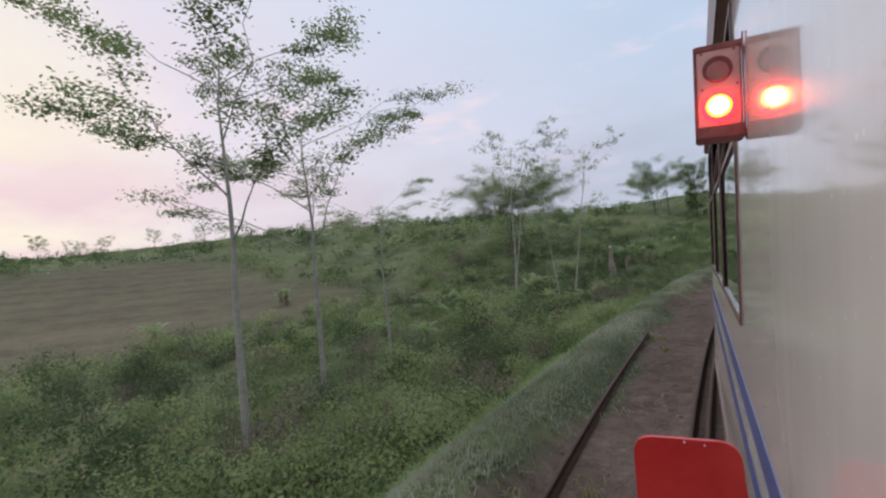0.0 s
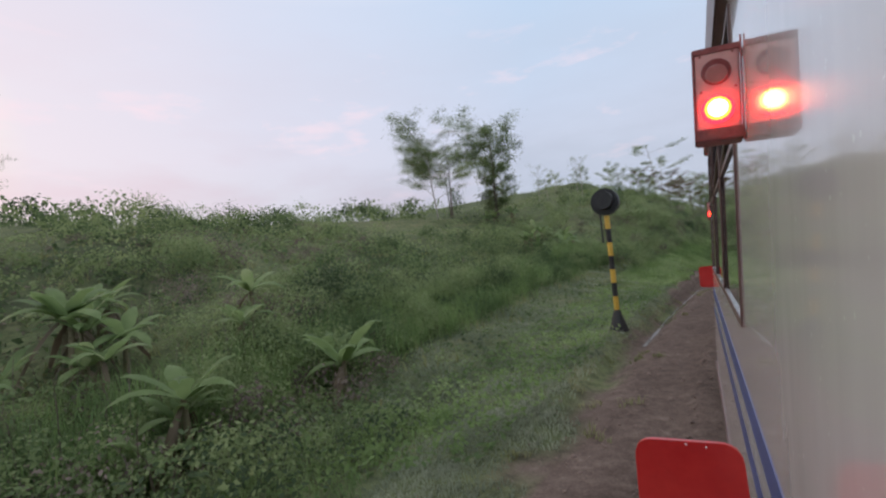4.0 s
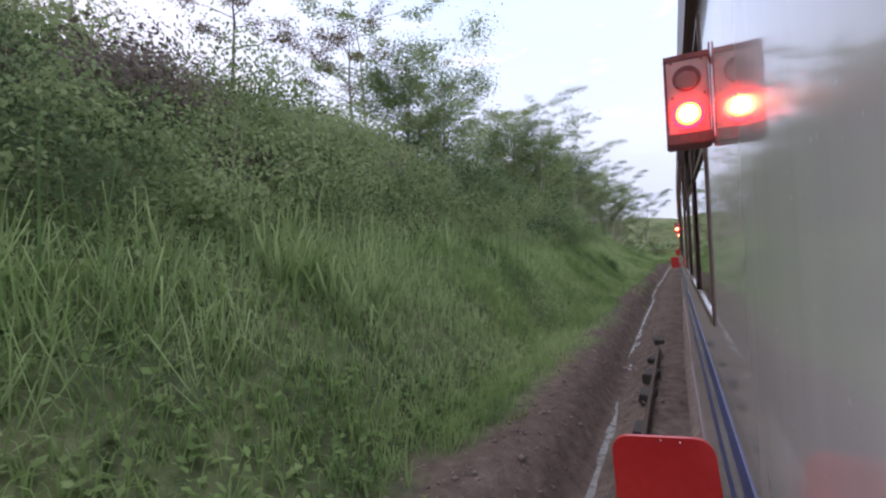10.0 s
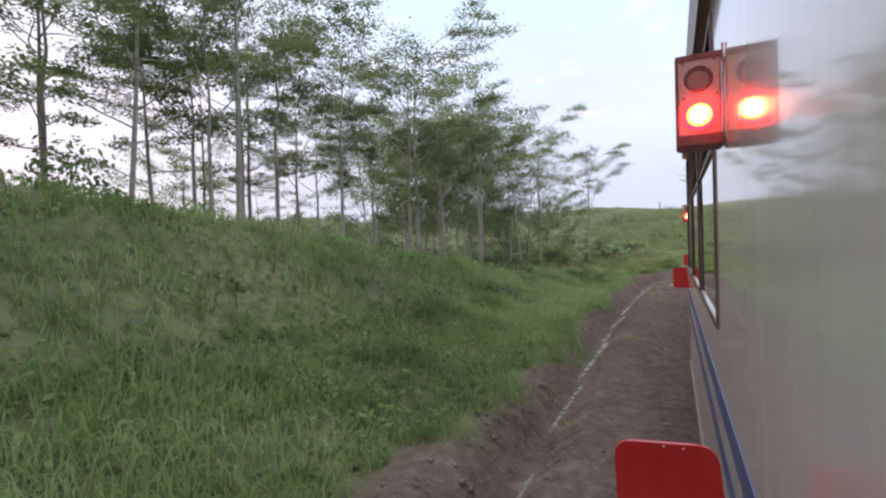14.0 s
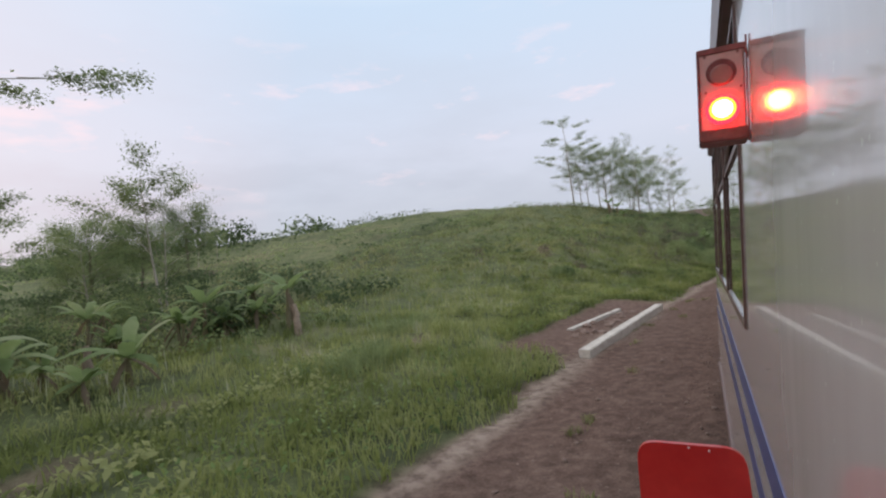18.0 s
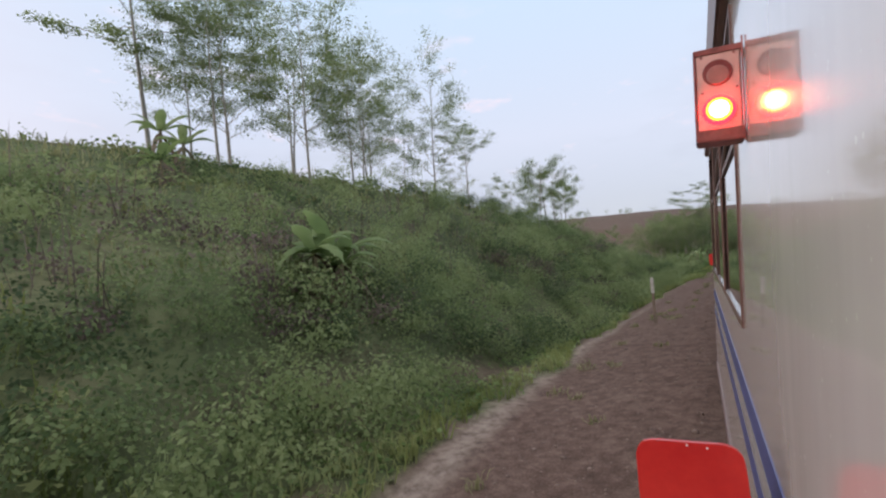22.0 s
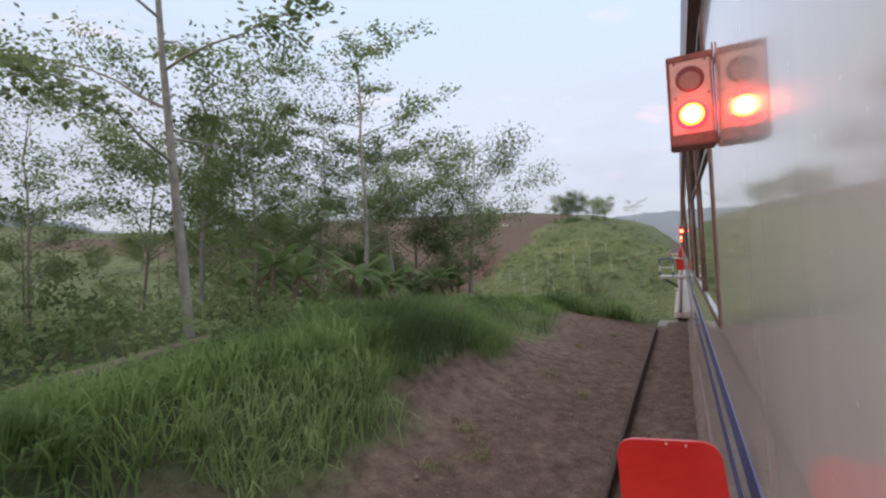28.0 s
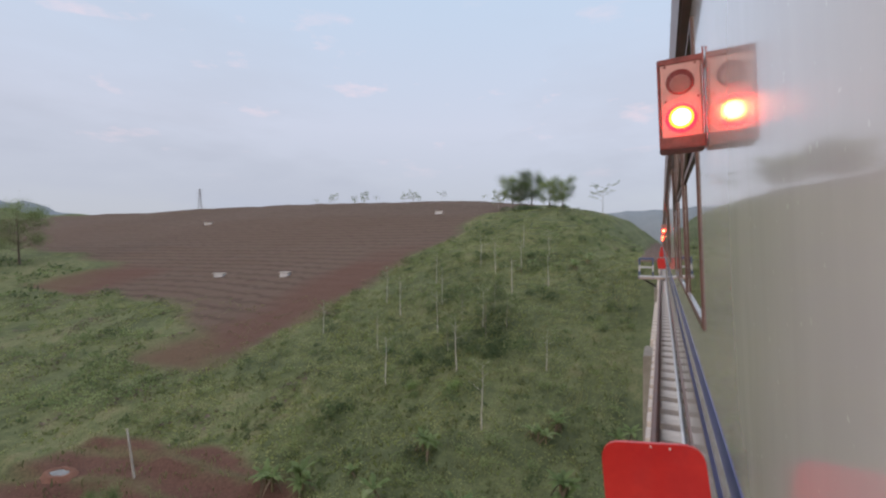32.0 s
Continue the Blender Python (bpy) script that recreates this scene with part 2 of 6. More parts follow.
def paint_build(n):
    """Dull silver-white coach paint: glossy, with run-down dirt and fine dents."""
    v = local(n)
    s = n.add("ShaderNodeMapping", Vector=v, Scale=(1, 3.0, 0.35))
    streak = n.noise(s.outputs[0], 4.0, 4)
    blot = n.noise(v, 1.3, 4)
    c = n.ramp(n.math("ADD", n.math("MULTIPLY", streak, 0.5), n.math("MULTIPLY", blot, 0.5)),
               [(0.25, (0.60, 0.565, 0.565)), (0.75, (0.69, 0.655, 0.66))])
    specks = n.ramp(n.noise(v, 55.0, 1), [(0.74, 0.0), (0.77, 1.0)])
    c = n.mix(specks, c, (0.75, 0.74, 0.72))
    waves = n.noise(v, 2.4, 2)
    r = n.ramp(streak, [(0.2, 0.12), (0.8, 0.17)])
    return surface(n, c, r, 0, waves, 0.003, 0.6, Coat_Roughness=0.03)


PAINT = material("coach_paint", paint_build)
BLUE = worn("blue_stripe_paint", (0.050, 0.066, 0.22), (0.072, 0.092, 0.28), 0.42, 3, coat=0.15, depth=0.001)
PALE = worn("pale_stripe_paint", (0.40, 0.42, 0.47), (0.52, 0.54, 0.58), 0.2, 3, coat=0.4, depth=0.001)
TRIM = worn("red_brown_trim", (0.10, 0.055, 0.048), (0.19, 0.105, 0.09), 0.4, 8, depth=0.001)
ROOF = worn("roof_metal", (0.16, 0.16, 0.165), (0.26, 0.26, 0.265), 0.5, 2, depth=0.003)
UNDER = worn("underframe_grime", (0.025, 0.022, 0.02), (0.06, 0.05, 0.045), 0.8, 5)
STEEL = worn("rusty_rail", (0.045, 0.030, 0.025), (0.11, 0.065, 0.048), 0.7, 9, metal=0.3)
RED = worn("red_enamel", (0.50, 0.018, 0.018), (0.62, 0.035, 0.028), 0.33, 5, coat=0.3, depth=0.0006)
# red glow of the lit lens is put into the housing's base colour
LAMP_GLOW_TINT = worn("lamp_housing_with_glow", (0.56, 0.30, 0.28), (0.74, 0.44, 0.41), 0.5, 9, depth=0.001)
# rust, its tone pushed redder to carry the lamp's glow as well
RUST_AND_GLOW = worn("lamp_edge_rust_and_glow", (0.17, 0.04, 0.038), (0.38, 0.11, 0.10), 0.5, 18, depth=0.001)
SOCKET = worn("dark_lens", (0.16, 0.025, 0.024), (0.24, 0.05, 0.045), 0.2, 20, depth=0.0005)
# lighter tone painted for the lit lower part of the hollow lens
CUP_LIGHT = worn("lens_cup_painted_light", (0.28, 0.10, 0.09), (0.42, 0.18, 0.16), 0.4, 16, depth=0.0005)
CONCRETE = worn("whitewashed_concrete", (0.38, 0.36, 0.33), (0.66, 0.64, 0.60), 0.85, 4, depth=0.006)
PALE_SLAB = worn("pale_concrete_slab", (0.52, 0.48, 0.45), (0.78, 0.74, 0.71), 0.85, 4, depth=0.004)
PINKISH = worn("dusty_concrete", (0.34, 0.28, 0.25), (0.55, 0.48, 0.45), 0.85, 5, depth=0.006)
ROUGH_STONE = worn("pier_concrete", (0.22, 0.21, 0.19), (0.38, 0.36, 0.33), 0.9, 2, depth=0.01)
BLUE_STEEL = worn("blue_rail_paint", (0.05, 0.08, 0.19), (0.09, 0.13, 0.28), 0.5, 9, depth=0.001)
WHITE_STEEL = worn("white_deck_plate", (0.50, 0.53, 0.58), (0.68, 0.70, 0.74), 0.5, 4, depth=0.002)
YELLOW = worn("yellow_post_paint", (0.55, 0.33, 0.04), (0.70, 0.45, 0.08), 0.5, 12, depth=0.001)
BLACK = worn("black_post_paint", (0.012, 0.012, 0.013), (0.03, 0.03, 0.03), 0.5, 12, depth=0.001)
WOOD = worn("grey_wood", (0.16, 0.12, 0.09), (0.34, 0.27, 0.21), 0.85, 9, depth=0.004)
WHITE_BARK = worn("whitish_bark", (0.42, 0.40, 0.36), (0.62, 0.60, 0.55), 0.9, 5, depth=0.006, grain=25)
BARK = worn("pale_bark", (0.22, 0.20, 0.17), (0.42, 0.39, 0.34), 0.9, 5, depth=0.012, grain=25)
DARK_BARK = worn("brown_bark", (0.075, 0.058, 0.045), (0.16, 0.125, 0.10), 0.9, 5, depth=0.015, grain=25)
STONE = worn("track_stone", (0.13, 0.09, 0.075), (0.30, 0.23, 0.20), 0.95, 8)
CLOD = worn("dug_earth", (0.125, 0.098, 0.085), (0.220, 0.175, 0.152), 0.95, 2, grain=30, at=where)
PLASTIC = worn("white_plastic", (0.62, 0.62, 0.62), (0.80, 0.80, 0.80), 0.4, 6, depth=0.001)
ORANGE = worn("orange_plastic", (0.50, 0.13, 0.04), (0.62, 0.20, 0.07), 0.45, 6, depth=0.001)


def water_build(n):
    v = where(n)
    ripple = n.noise(v, 3.5, 3)
    return surface(n, n.ramp(n.noise(v, 0.5, 3), [(0.3, (0.09, 0.088, 0.082)), (0.7, (0.19, 0.186, 0.178))]), 0.06, 0, ripple, 0.006, Specular_IOR_Level=0.8)


WATER = material("muddy_water", water_build)


def ditch_water_build(n):
    v = where(n)
    return surface(n, n.ramp(n.noise(v, 2.5, 4), [(0.35, (0.10, 0.088, 0.076)), (0.65, (0.20, 0.185, 0.17))]), n.math("ADD", 0.05, n.math("MULTIPLY", n.noise(v, 5.0, 3), 0.5)), 0, n.noise(v, 9.0, 4), 0.06, Specular_IOR_Level=0.6)


DITCH_WATER = material("churned_ditch_water", ditch_water_build)


def glass_build(n):
    return surface(n, (0.035, 0.04, 0.04), 0.04, 0, n.noise(local(n), 1.5, 2), 0.001, 1.0, Specular_IOR_Level=0.9, Coat_Roughness=0.02)


GLASS = material("tinted_coach_glass", glass_build)


def lit(name, color, strength):
    return material(name, lambda n: n.add("ShaderNodeEmission", Color=color, Strength=strength).outputs[0])


LIT_CORE = lit("lit_red_lens_core", (1.0, 0.42, 0.16), 12.0)
LIT_MID = lit("lit_red_lens_middle", (1.0, 0.115, 0.012), 10.0)
LIT_RIM = lit("lit_red_lens_rim", (1.0, 0.004, 0.007), 22.0)

# wooded slopes with the haze of distance mixed into the base colour
FAR_HAZE = worn("far_hill_haze_blue", (0.17, 0.205, 0.235), (0.215, 0.25, 0.28), 0.95, 0.006, depth=0.5, grain=0.03, at=where)

SHRUB = leafy("shrub_leaves", [(0.068, 0.102, 0.051), (0.128, 0.181, 0.081), (0.214, 0.281, 0.125), (0.285, 0.348, 0.163)], 0.6, 0.52)
DRY = leafy("dry_scrub", [(0.098, 0.078, 0.067), (0.165, 0.130, 0.113), (0.25, 0.20, 0.172)], 0.8, 0.3)
GRASS = leafy("grass_blades", [(0.098, 0.152, 0.064), (0.169, 0.256, 0.098), (0.249, 0.351, 0.131), (0.344, 0.436, 0.205)], 0.6, 0.55)
MEADOW = leafy("lush_meadow", [(0.105, 0.135, 0.050), (0.190, 0.232, 0.078), (0.275, 0.318, 0.110), (0.36, 0.39, 0.18)], 0.65, 0.55)
OLIVE = leafy("yellowing_meadow", [(0.110, 0.128, 0.062), (0.185, 0.206, 0.092), (0.255, 0.268, 0.124), (0.33, 0.325, 0.175)], 0.65, 0.5)
MOWN = leafy("cut_grass", [(0.18, 0.21, 0.15), (0.28, 0.312, 0.228), (0.40, 0.425, 0.335)], 0.7, 0.45)
PLUME = leafy("seed_plumes", [(0.20, 0.23, 0.11), (0.36, 0.38, 0.24), (0.52, 0.52, 0.40)], 0.8, 0.4)
CROWN = leafy("tree_leaves", [(0.116, 0.152, 0.077), (0.167, 0.218, 0.101), (0.223, 0.280, 0.127), (0.288, 0.335, 0.170)], 0.6, 0.62)
RUST_LEAF = leafy("reddish_tree_leaves", [(0.11, 0.075, 0.05), (0.16, 0.115, 0.065), (0.18, 0.15, 0.08)], 0.7, 0.4)
WITHERED = leafy("withered_leaves", [(0.11, 0.085, 0.06), (0.18, 0.14, 0.10), (0.27, 0.215, 0.16)], 0.8, 0.35)
BROAD = leafy("banana_leaves", [(0.115, 0.170, 0.075), (0.175, 0.250, 0.100), (0.245, 0.330, 0.140), (0.350, 0.400, 0.230)], 0.45, 0.5)
PITH = worn("banana_stem", (0.12, 0.095, 0.05), (0.24, 0.21, 0.12), 0.7, 9, depth=0.006)

# ---- mesh helpers ----


def mesh_of(name, verts, quads=None, tris=None, mats=()):
    """A mesh from numpy arrays of corners, quads and triangles."""
    me = bpy.data.meshes.new(name)
    verts = np.asarray(verts, dtype=np.float32)
    parts = [np.asarray(f, dtype=np.int32) for f in (quads, tris) if f is not None and len(f)]
    me.vertices.add(len(verts))
    me.vertices.foreach_set("co", verts.ravel())
    loops = np.concatenate([p.ravel() for p in parts])
    sizes = np.concatenate([np.full(len(p), p.shape[1], dtype=np.int32) for p in parts])
    me.loops.add(len(loops))
    me.loops.foreach_set("vertex_index", loops)
    me.polygons.add(len(sizes))
    me.polygons.foreach_set("loop_start", np.concatenate([[0], np.cumsum(sizes)[:-1]]).astype(np.int32))
    me.update(calc_edges=True)
    me.validate()
    for m in mats:
        me.materials.append(m)
    return me


def part(name, me, mat, parent=None, label="", smooth=False):
    """Links a mesh or a bmesh as one object, under its thing."""
    if isinstance(me, bmesh.types.BMesh):
        bm, me = me, bpy.data.meshes.new(name)
        bm.to_mesh(me)
        bm.free()
    if mat is not None and not me.materials:
        me.materials.append(mat)
    if smooth:
        me.polygons.foreach_set("use_smooth", np.ones(len(me.polygons), dtype=bool))
    ob = new(name, me)
    if parent is not None:
        ob.parent = parent
    return tagged(ob, label=label)


def box(x0, y0, z0, x1, y1, z1, bevel=0.0, bm=None):
    bm = bm or bmesh.new()
    made = bmesh.ops.create_cube(bm, size=1.0, matrix=Matrix.LocRotScale(
        ((x0 + x1) / 2, (y0 + y1) / 2, (z0 + z1) / 2), None, (abs(x1 - x0), abs(y1 - y0), abs(z1 - z0))))
    if bevel:
        edges = list({e for v in made["verts"] for e in v.link_edges})
        bmesh.ops.bevel(bm, geom=edges, offset=bevel, segments=2, affect="EDGES")
    return bm


def rod(a, b, r0, r1=None, sides=8, bm=None):
    """A tapered round bar from a to b."""
    bm = bm or bmesh.new()
    a, b = Vector(a), Vector(b)
    turn = (b - a).to_track_quat("Z", "Y").to_matrix().to_4x4()
    bmesh.ops.create_cone(bm, cap_ends=True, segments=sides, radius1=r0, radius2=r0 if r1 is None else r1, depth=(b - a).length,
                          matrix=Matrix.Translation((a + b) / 2) @ turn)
    return bm


def thing(name, label, category, group="", m=None, kind=""):
    ob = new(name)
    tagged(ob, label=label, category=category, group=group, kind=kind)
    if m is not None:
        ob.matrix_basis = m
    return ob


# ---- the lie of the land: heights below the camera's line at stations (in seconds of travel) and offsets ----
OFFSETS = [1.0, 3.2, 6, 10, 18, 30, 60, 120, 280, 600, 1200]
LAND_WEST = [(-6, -3.1, -3.1, -4.6, -5.4, -5.8, -6, -4, 3, 16, 28, 40), (0, -3.1, -3.1, -4.6, -5.4, -5.8, -6, -4, 5, 18, 28, 40),
             (3, -3.1, -3.1, -4.4, -5.0, -5.0, -4.5, -2.0, 8.3, 20.1, 30.0, 40.0), (5, -3.1, -3.0, -3.3, -2.8, 0.0, 3.7, 7.5, 15.0, 26.0, 34.0, 45.0)]
LAND_CUTTING = [(6, -3.1, -2.9, -2.6, -1.6, 0.4, 2.9, 7.4, 13.8, 22.0, 34.0, 45.0), (7, -3.1, -2.8, -1.6, -0.9, 1.5, 5.5, 8.7, 14.6, 18.0, 22.0, 40.0),
                (8, -3.1, -2.8, -1.1, 2.6, 6.4, 6.6, 8.8, 13.5, 16.0, 18.0, 40.0), (9.5, -3.1, -2.8, -0.2, 2.8, 8.2, 12.7, 13.4, 14.0, 12.0, 12.0, 40.0),
                (11, -3.1, -2.8, -0.2, 2.6, 6.4, 11.0, 11.6, 8.3, 4.0, 10.0, 40.0), (12.5, -3.1, -2.8, -0.7, 1.8, 5.2, 4.5, 2.0, 0.0, 0.0, 20.0, 50.0)]
LAND_MEADOW = [(14, -3.1, -2.8, -1.9, 1.7, 1.6, 1.0, -1.0, -3.0, 0.0, 30.0, 60.0), (15.5, -3.1, -3.0, -2.7, -1.2, -2.2, -2.5, -5.0, -6.0, 10.0, 40.0, 60.0),
               (17, -3.1, -3.1, -2.9, -2.9, -3, -3, -5, -4, 10, 26, 45), (18.5, -3.1, -3.2, -3.0, -2.9, -2.6, -2.2, -2.0, 1.7, 26.0, 28.0, 45.0),
               (20, -3.1, -3.2, -3.0, -2.6, -1.4, 0.8, 2.6, 4.5, 12.3, 22.0, 45.0), (21.5, -3.1, -3.2, -2.8, -1.5, 2.0, 5.0, 8.2, 10.2, 22.0, 30.0, 50.0)]
LAND_BANK = [(22.5, -3.1, -3.3, -3.0, 0.2, 3.4, 8.1, 11.0, 5.6, 12.1, 20.0, 50.0), (23.5, -3.1, -3.4, -4.2, -0.5, 4.7, 8.1, 8.4, 6.0, 8.0, 20.0, 50.0),
             (24.5, -3.1, -3.4, -4.2, -0.2, 3.9, 5.7, 4.0, 3.0, 8.0, 25.0, 60.0), (25.5, -3.1, -3.2, -3.8, -2.2, 2.1, 1.6, 0.0, 0.0, 10.0, 30.0, 60.0), (26, -3.1, -3.1, -3.8, -3.6, -1.6, -2.2, -3, -1, 11, 28, 50),
             (26.5, -3.1, -3.0, -3.6, -4.2, -5.3, -6, -6, -3, 12, 25, 85), (27.5, -3.1, -2.7, -2.3, -2.7, -3.8, -6.5, -8, -6, 8, 18, 40),
             (28.5, -3.1, -2.7, -1.5, -1.3, -2.8, -6.5, -10, -7, 4, 12, 34), (29.1, -3.1, -2.9, -2.0, -2.2, -4.5, -9, -10, -7, 3, 10, 30)]
LAND_VALLEY = [(29.5, -3.3, -3.1, -2.6, -3.0, -5.6, -9.5, -11, -7.5, 2, 9, 28), (29.85, -8, -9, -11, -14, -19, -23, -25, -26, -14, 3, 20), (31, -18, -19, -20, -22, -24, -25, -25, -26, -14, 3, 20),
               (33, -23, -23, -23, -23.5, -24, -24.5, -25, -26, -13, 3, 20), (34.6, -18, -18, -18, -18, -18, -19, -19, -22, -11, 4, 20),
               (36.5, -11, -11, -11, -11, -11, -11.5, -13, -16, -8, 5, 22), (38.5, -3.2, -3.2, -3.5, -4, -4, -4, -5, -9, -4, 9, 25)]
LAND_BEYOND = [(40.5, -3.1, -3, -2, 0, 4, 5, 2, 0, 4, 14, 28), (42.5, -3.1, -2.5, 0, 4, 9, 12, 11, 12, 12, 18, 40),
               (46, -3.1, -2, 2, 6, 11, 15, 18, 22, 20, 24, 80), (51.5, -3.1, -1, 3, 8, 14, 18, 24, 29, 35, 30, 70),
               (60, -3.1, 0, 4, 8, 12, 16, 20, 28, 30, 28, 60)]
LAND = LAND_WEST + LAND_CUTTING + LAND_MEADOW + LAND_BANK + LAND_VALLEY + LAND_BEYOND
BRIDGE = (29.35 * SPEED, 38.4 * SPEED)
DITCH = [(4.6, 2.5), (6.4, 2.4), (7.2, 1.95), (7.8, 1.7), (8.4, 1.25), (8.9, 1.5), (9.5, 1.68), (10.1, 1.4), (10.45, 1.12), (11, 1.25), (11.5, 1.36), (12, 1.4), (12.4, 1.6), (13.4, 1.62),
         (14.3, 1.95), (15.5, 3.0), (16.4, 3.95), (16.8, 4.1)]
SOIL_EDGE = [(0, 2.1), (2, 2.4), (3.4, 2.4), (4.4, 2.7), (5, 2.5), (5.9, 2.9), (6.4, 3.4), (7, 3.5), (9.2, 3.6), (9.6, 3.2), (10.2, 2.75), (11.4, 2.45), (12.4, 2.5),
             (13.3, 2.75), (13.7, 3.0), (15, 3.4), (16.2, 4.6), (16.7, 5.7), (17.0, 5.1), (17.6, 5.0), (18.6, 4.4), (20, 3.4), (21, 3.1), (22.3, 4.2), (23, 4.8), (24.3, 4.5),
             (25, 3.4), (26, 3.2), (27.2, 3.2), (27.5, 3.9), (28, 4.1), (28.8, 3.8), (29.2, 4.2)]


def value_noise(x, y, seed=0):
    """Smooth random field, about -1 to 1."""
    xi, yi = np.floor(x).astype(np.int64), np.floor(y).astype(np.int64)
    fx, fy = x - xi, y - yi
    fx, fy = fx * fx * (3 - 2 * fx), fy * fy * (3 - 2 * fy)

    def at(i, j):
        h = (i * 374761393 + j * 668265263 + seed * 982451653) & 0x7FFFFFFF
        h = ((h ^ (h >> 13)) * 1274126177) & 0x7FFFFFFF
        return (h ^ (h >> 16)) % 65536 / 32768.0 - 1

    return (at(xi, yi) * (1 - fx) + at(xi + 1, yi) * fx) * (1 - fy) + (at(xi, yi + 1) * (1 - fx) + at(xi + 1, yi + 1) * fx) * fy


# ponds in the valley: station, offset, half widths across and along, turn, level
PONDS = [(492.2, 39.2, 4.0, 4.3, 0, -24.3), (499.4, 50.6, 6.0, 1.9, 24, -23.2), (501.8, 34.0, 3.4, 1.3, -20, -23.0),
         (504.0, 52.8, 0.9, 0.7, 0, -22.1), (497.6, 31.6, 1.8, 0.8, -30, -24.1)]
_LT = np.array([r[0] for r in LAND]) * SPEED
_LZ = np.array([r[1:] for r in LAND])


def land(s, u):
    """Height of the ground at stations s and offsets u (arrays)."""
    s, u = np.broadcast_arrays(np.asarray(s, float), np.asarray(u, float))
    shape = s.shape
    s, u = s.ravel(), u.ravel()
    cols = np.stack([np.interp(s, _LT, _LZ[:, j]) for j in range(len(OFFSETS))])
    uo = np.array(OFFSETS)
    uu = np.clip(u, uo[0], uo[-1])
    k = np.clip(np.searchsorted(uo, uu) - 1, 0, len(uo) - 2)
    f = (uu - uo[k]) / (uo[k + 1] - uo[k])
    i = np.arange(len(s))
    a, b = cols[k, i], cols[k + 1, i]
    before, after = cols[np.maximum(k - 1, 0), i], cols[np.minimum(k + 2, len(uo) - 1), i]
    g = f * f * (3 - 2 * f)
    z = a + (b - a) * (0.6 * f + 0.4 * g)
    amp = np.interp(u, [2, 6, 15, 60, 300, 1500], [0.05, 0.18, 0.45, 0.9, 4, 22])
    z = z + amp * (0.6 * value_noise(s / 5 + 40, u / 4) + 0.4 * value_noise(s / 1.7, u / 1.5, 3)) * np.where(u < 40, 1, 0.3)
    z = z + np.interp(u, [30, 100, 400, 1500], [0, 0.8, 4, 22]) * value_noise(s / 70, u / 60, 5)
    z = z + np.interp(u, [2.5, 4], [0.0, 0.07]) * value_noise(s * 1.4, u * 1.4, 7)
    t = s / SPEED
    d = keyed(t, DITCH)
    on = np.interp(t, [4.3, 5.2, 16.8, 17.2], [0, 1, 1, 0])
    z = z - on * 0.42 * np.exp(-((u - d - 0.06 * value_noise(s, s * 0, 9)) / 0.36) ** 2) + on * 0.14 * np.exp(-((u - d - 0.95) / 0.45) ** 2)
    # the mown levee of the first stretch
    crest = np.interp(t, [0, 1.5, 2.3, 3.5, 4.2, 4.8], [3.4, 3.6, 4.1, 4.2, 3.6, 3.2])
    top = np.interp(t, [3.9, 4.8], [-2.74, -4.5]) - 0.75 * np.maximum(u - crest, 0) - 0.7 * np.maximum(2.75 - u, 0)
    z = np.where((t < 4.8) & (u > 1.0), np.maximum(z, top + 0.04 * value_noise(s, u * 2, 12)), z)
    # a low cut face beside the shoulder before the bridge
    z = z + np.interp(t, [25.5, 26.3, 28.2, 28.9], [0, 1, 1, 0]) * 0.75 * np.exp(-((u - keyed(t, SOIL_EDGE) - 0.7) / 0.75) ** 2)
    # terraces down in the valley
    v = np.interp(t, [30.2, 31, 33.7, 34.3], [0, 1, 1, 0]) * np.interp(u, [6, 12, 180, 220], [0, 1, 1, 0])
    step = np.floor(z / 1.3 + 0.5) * 1.3
    z = z + v * 0.7 * (step - z)
    for ps, pu, pa, pb, pt, pz in PONDS:
        c, d_ = math.cos(radians(pt)), math.sin(radians(pt))
        q = np.hypot(((s - ps) * d_ - (u - pu) * c) / (pa + 1.2), ((s - ps) * c + (u - pu) * d_) / (pb + 1.2))
        z = z + np.interp(q, [1.0, 1.5], [1, 0]) * (pz - 0.35 - z)
    in_bridge = (t > 29.35) & (t < 38.4)
    bed = np.where(in_bridge, z, -3.02 + 0.03 * value_noise(s * 2, u * 3, 11))
    z = np.where(u < 0.6, np.where(u > -4, bed, z - 0.05 * (-4 - u)), z)
    return z.reshape(shape)


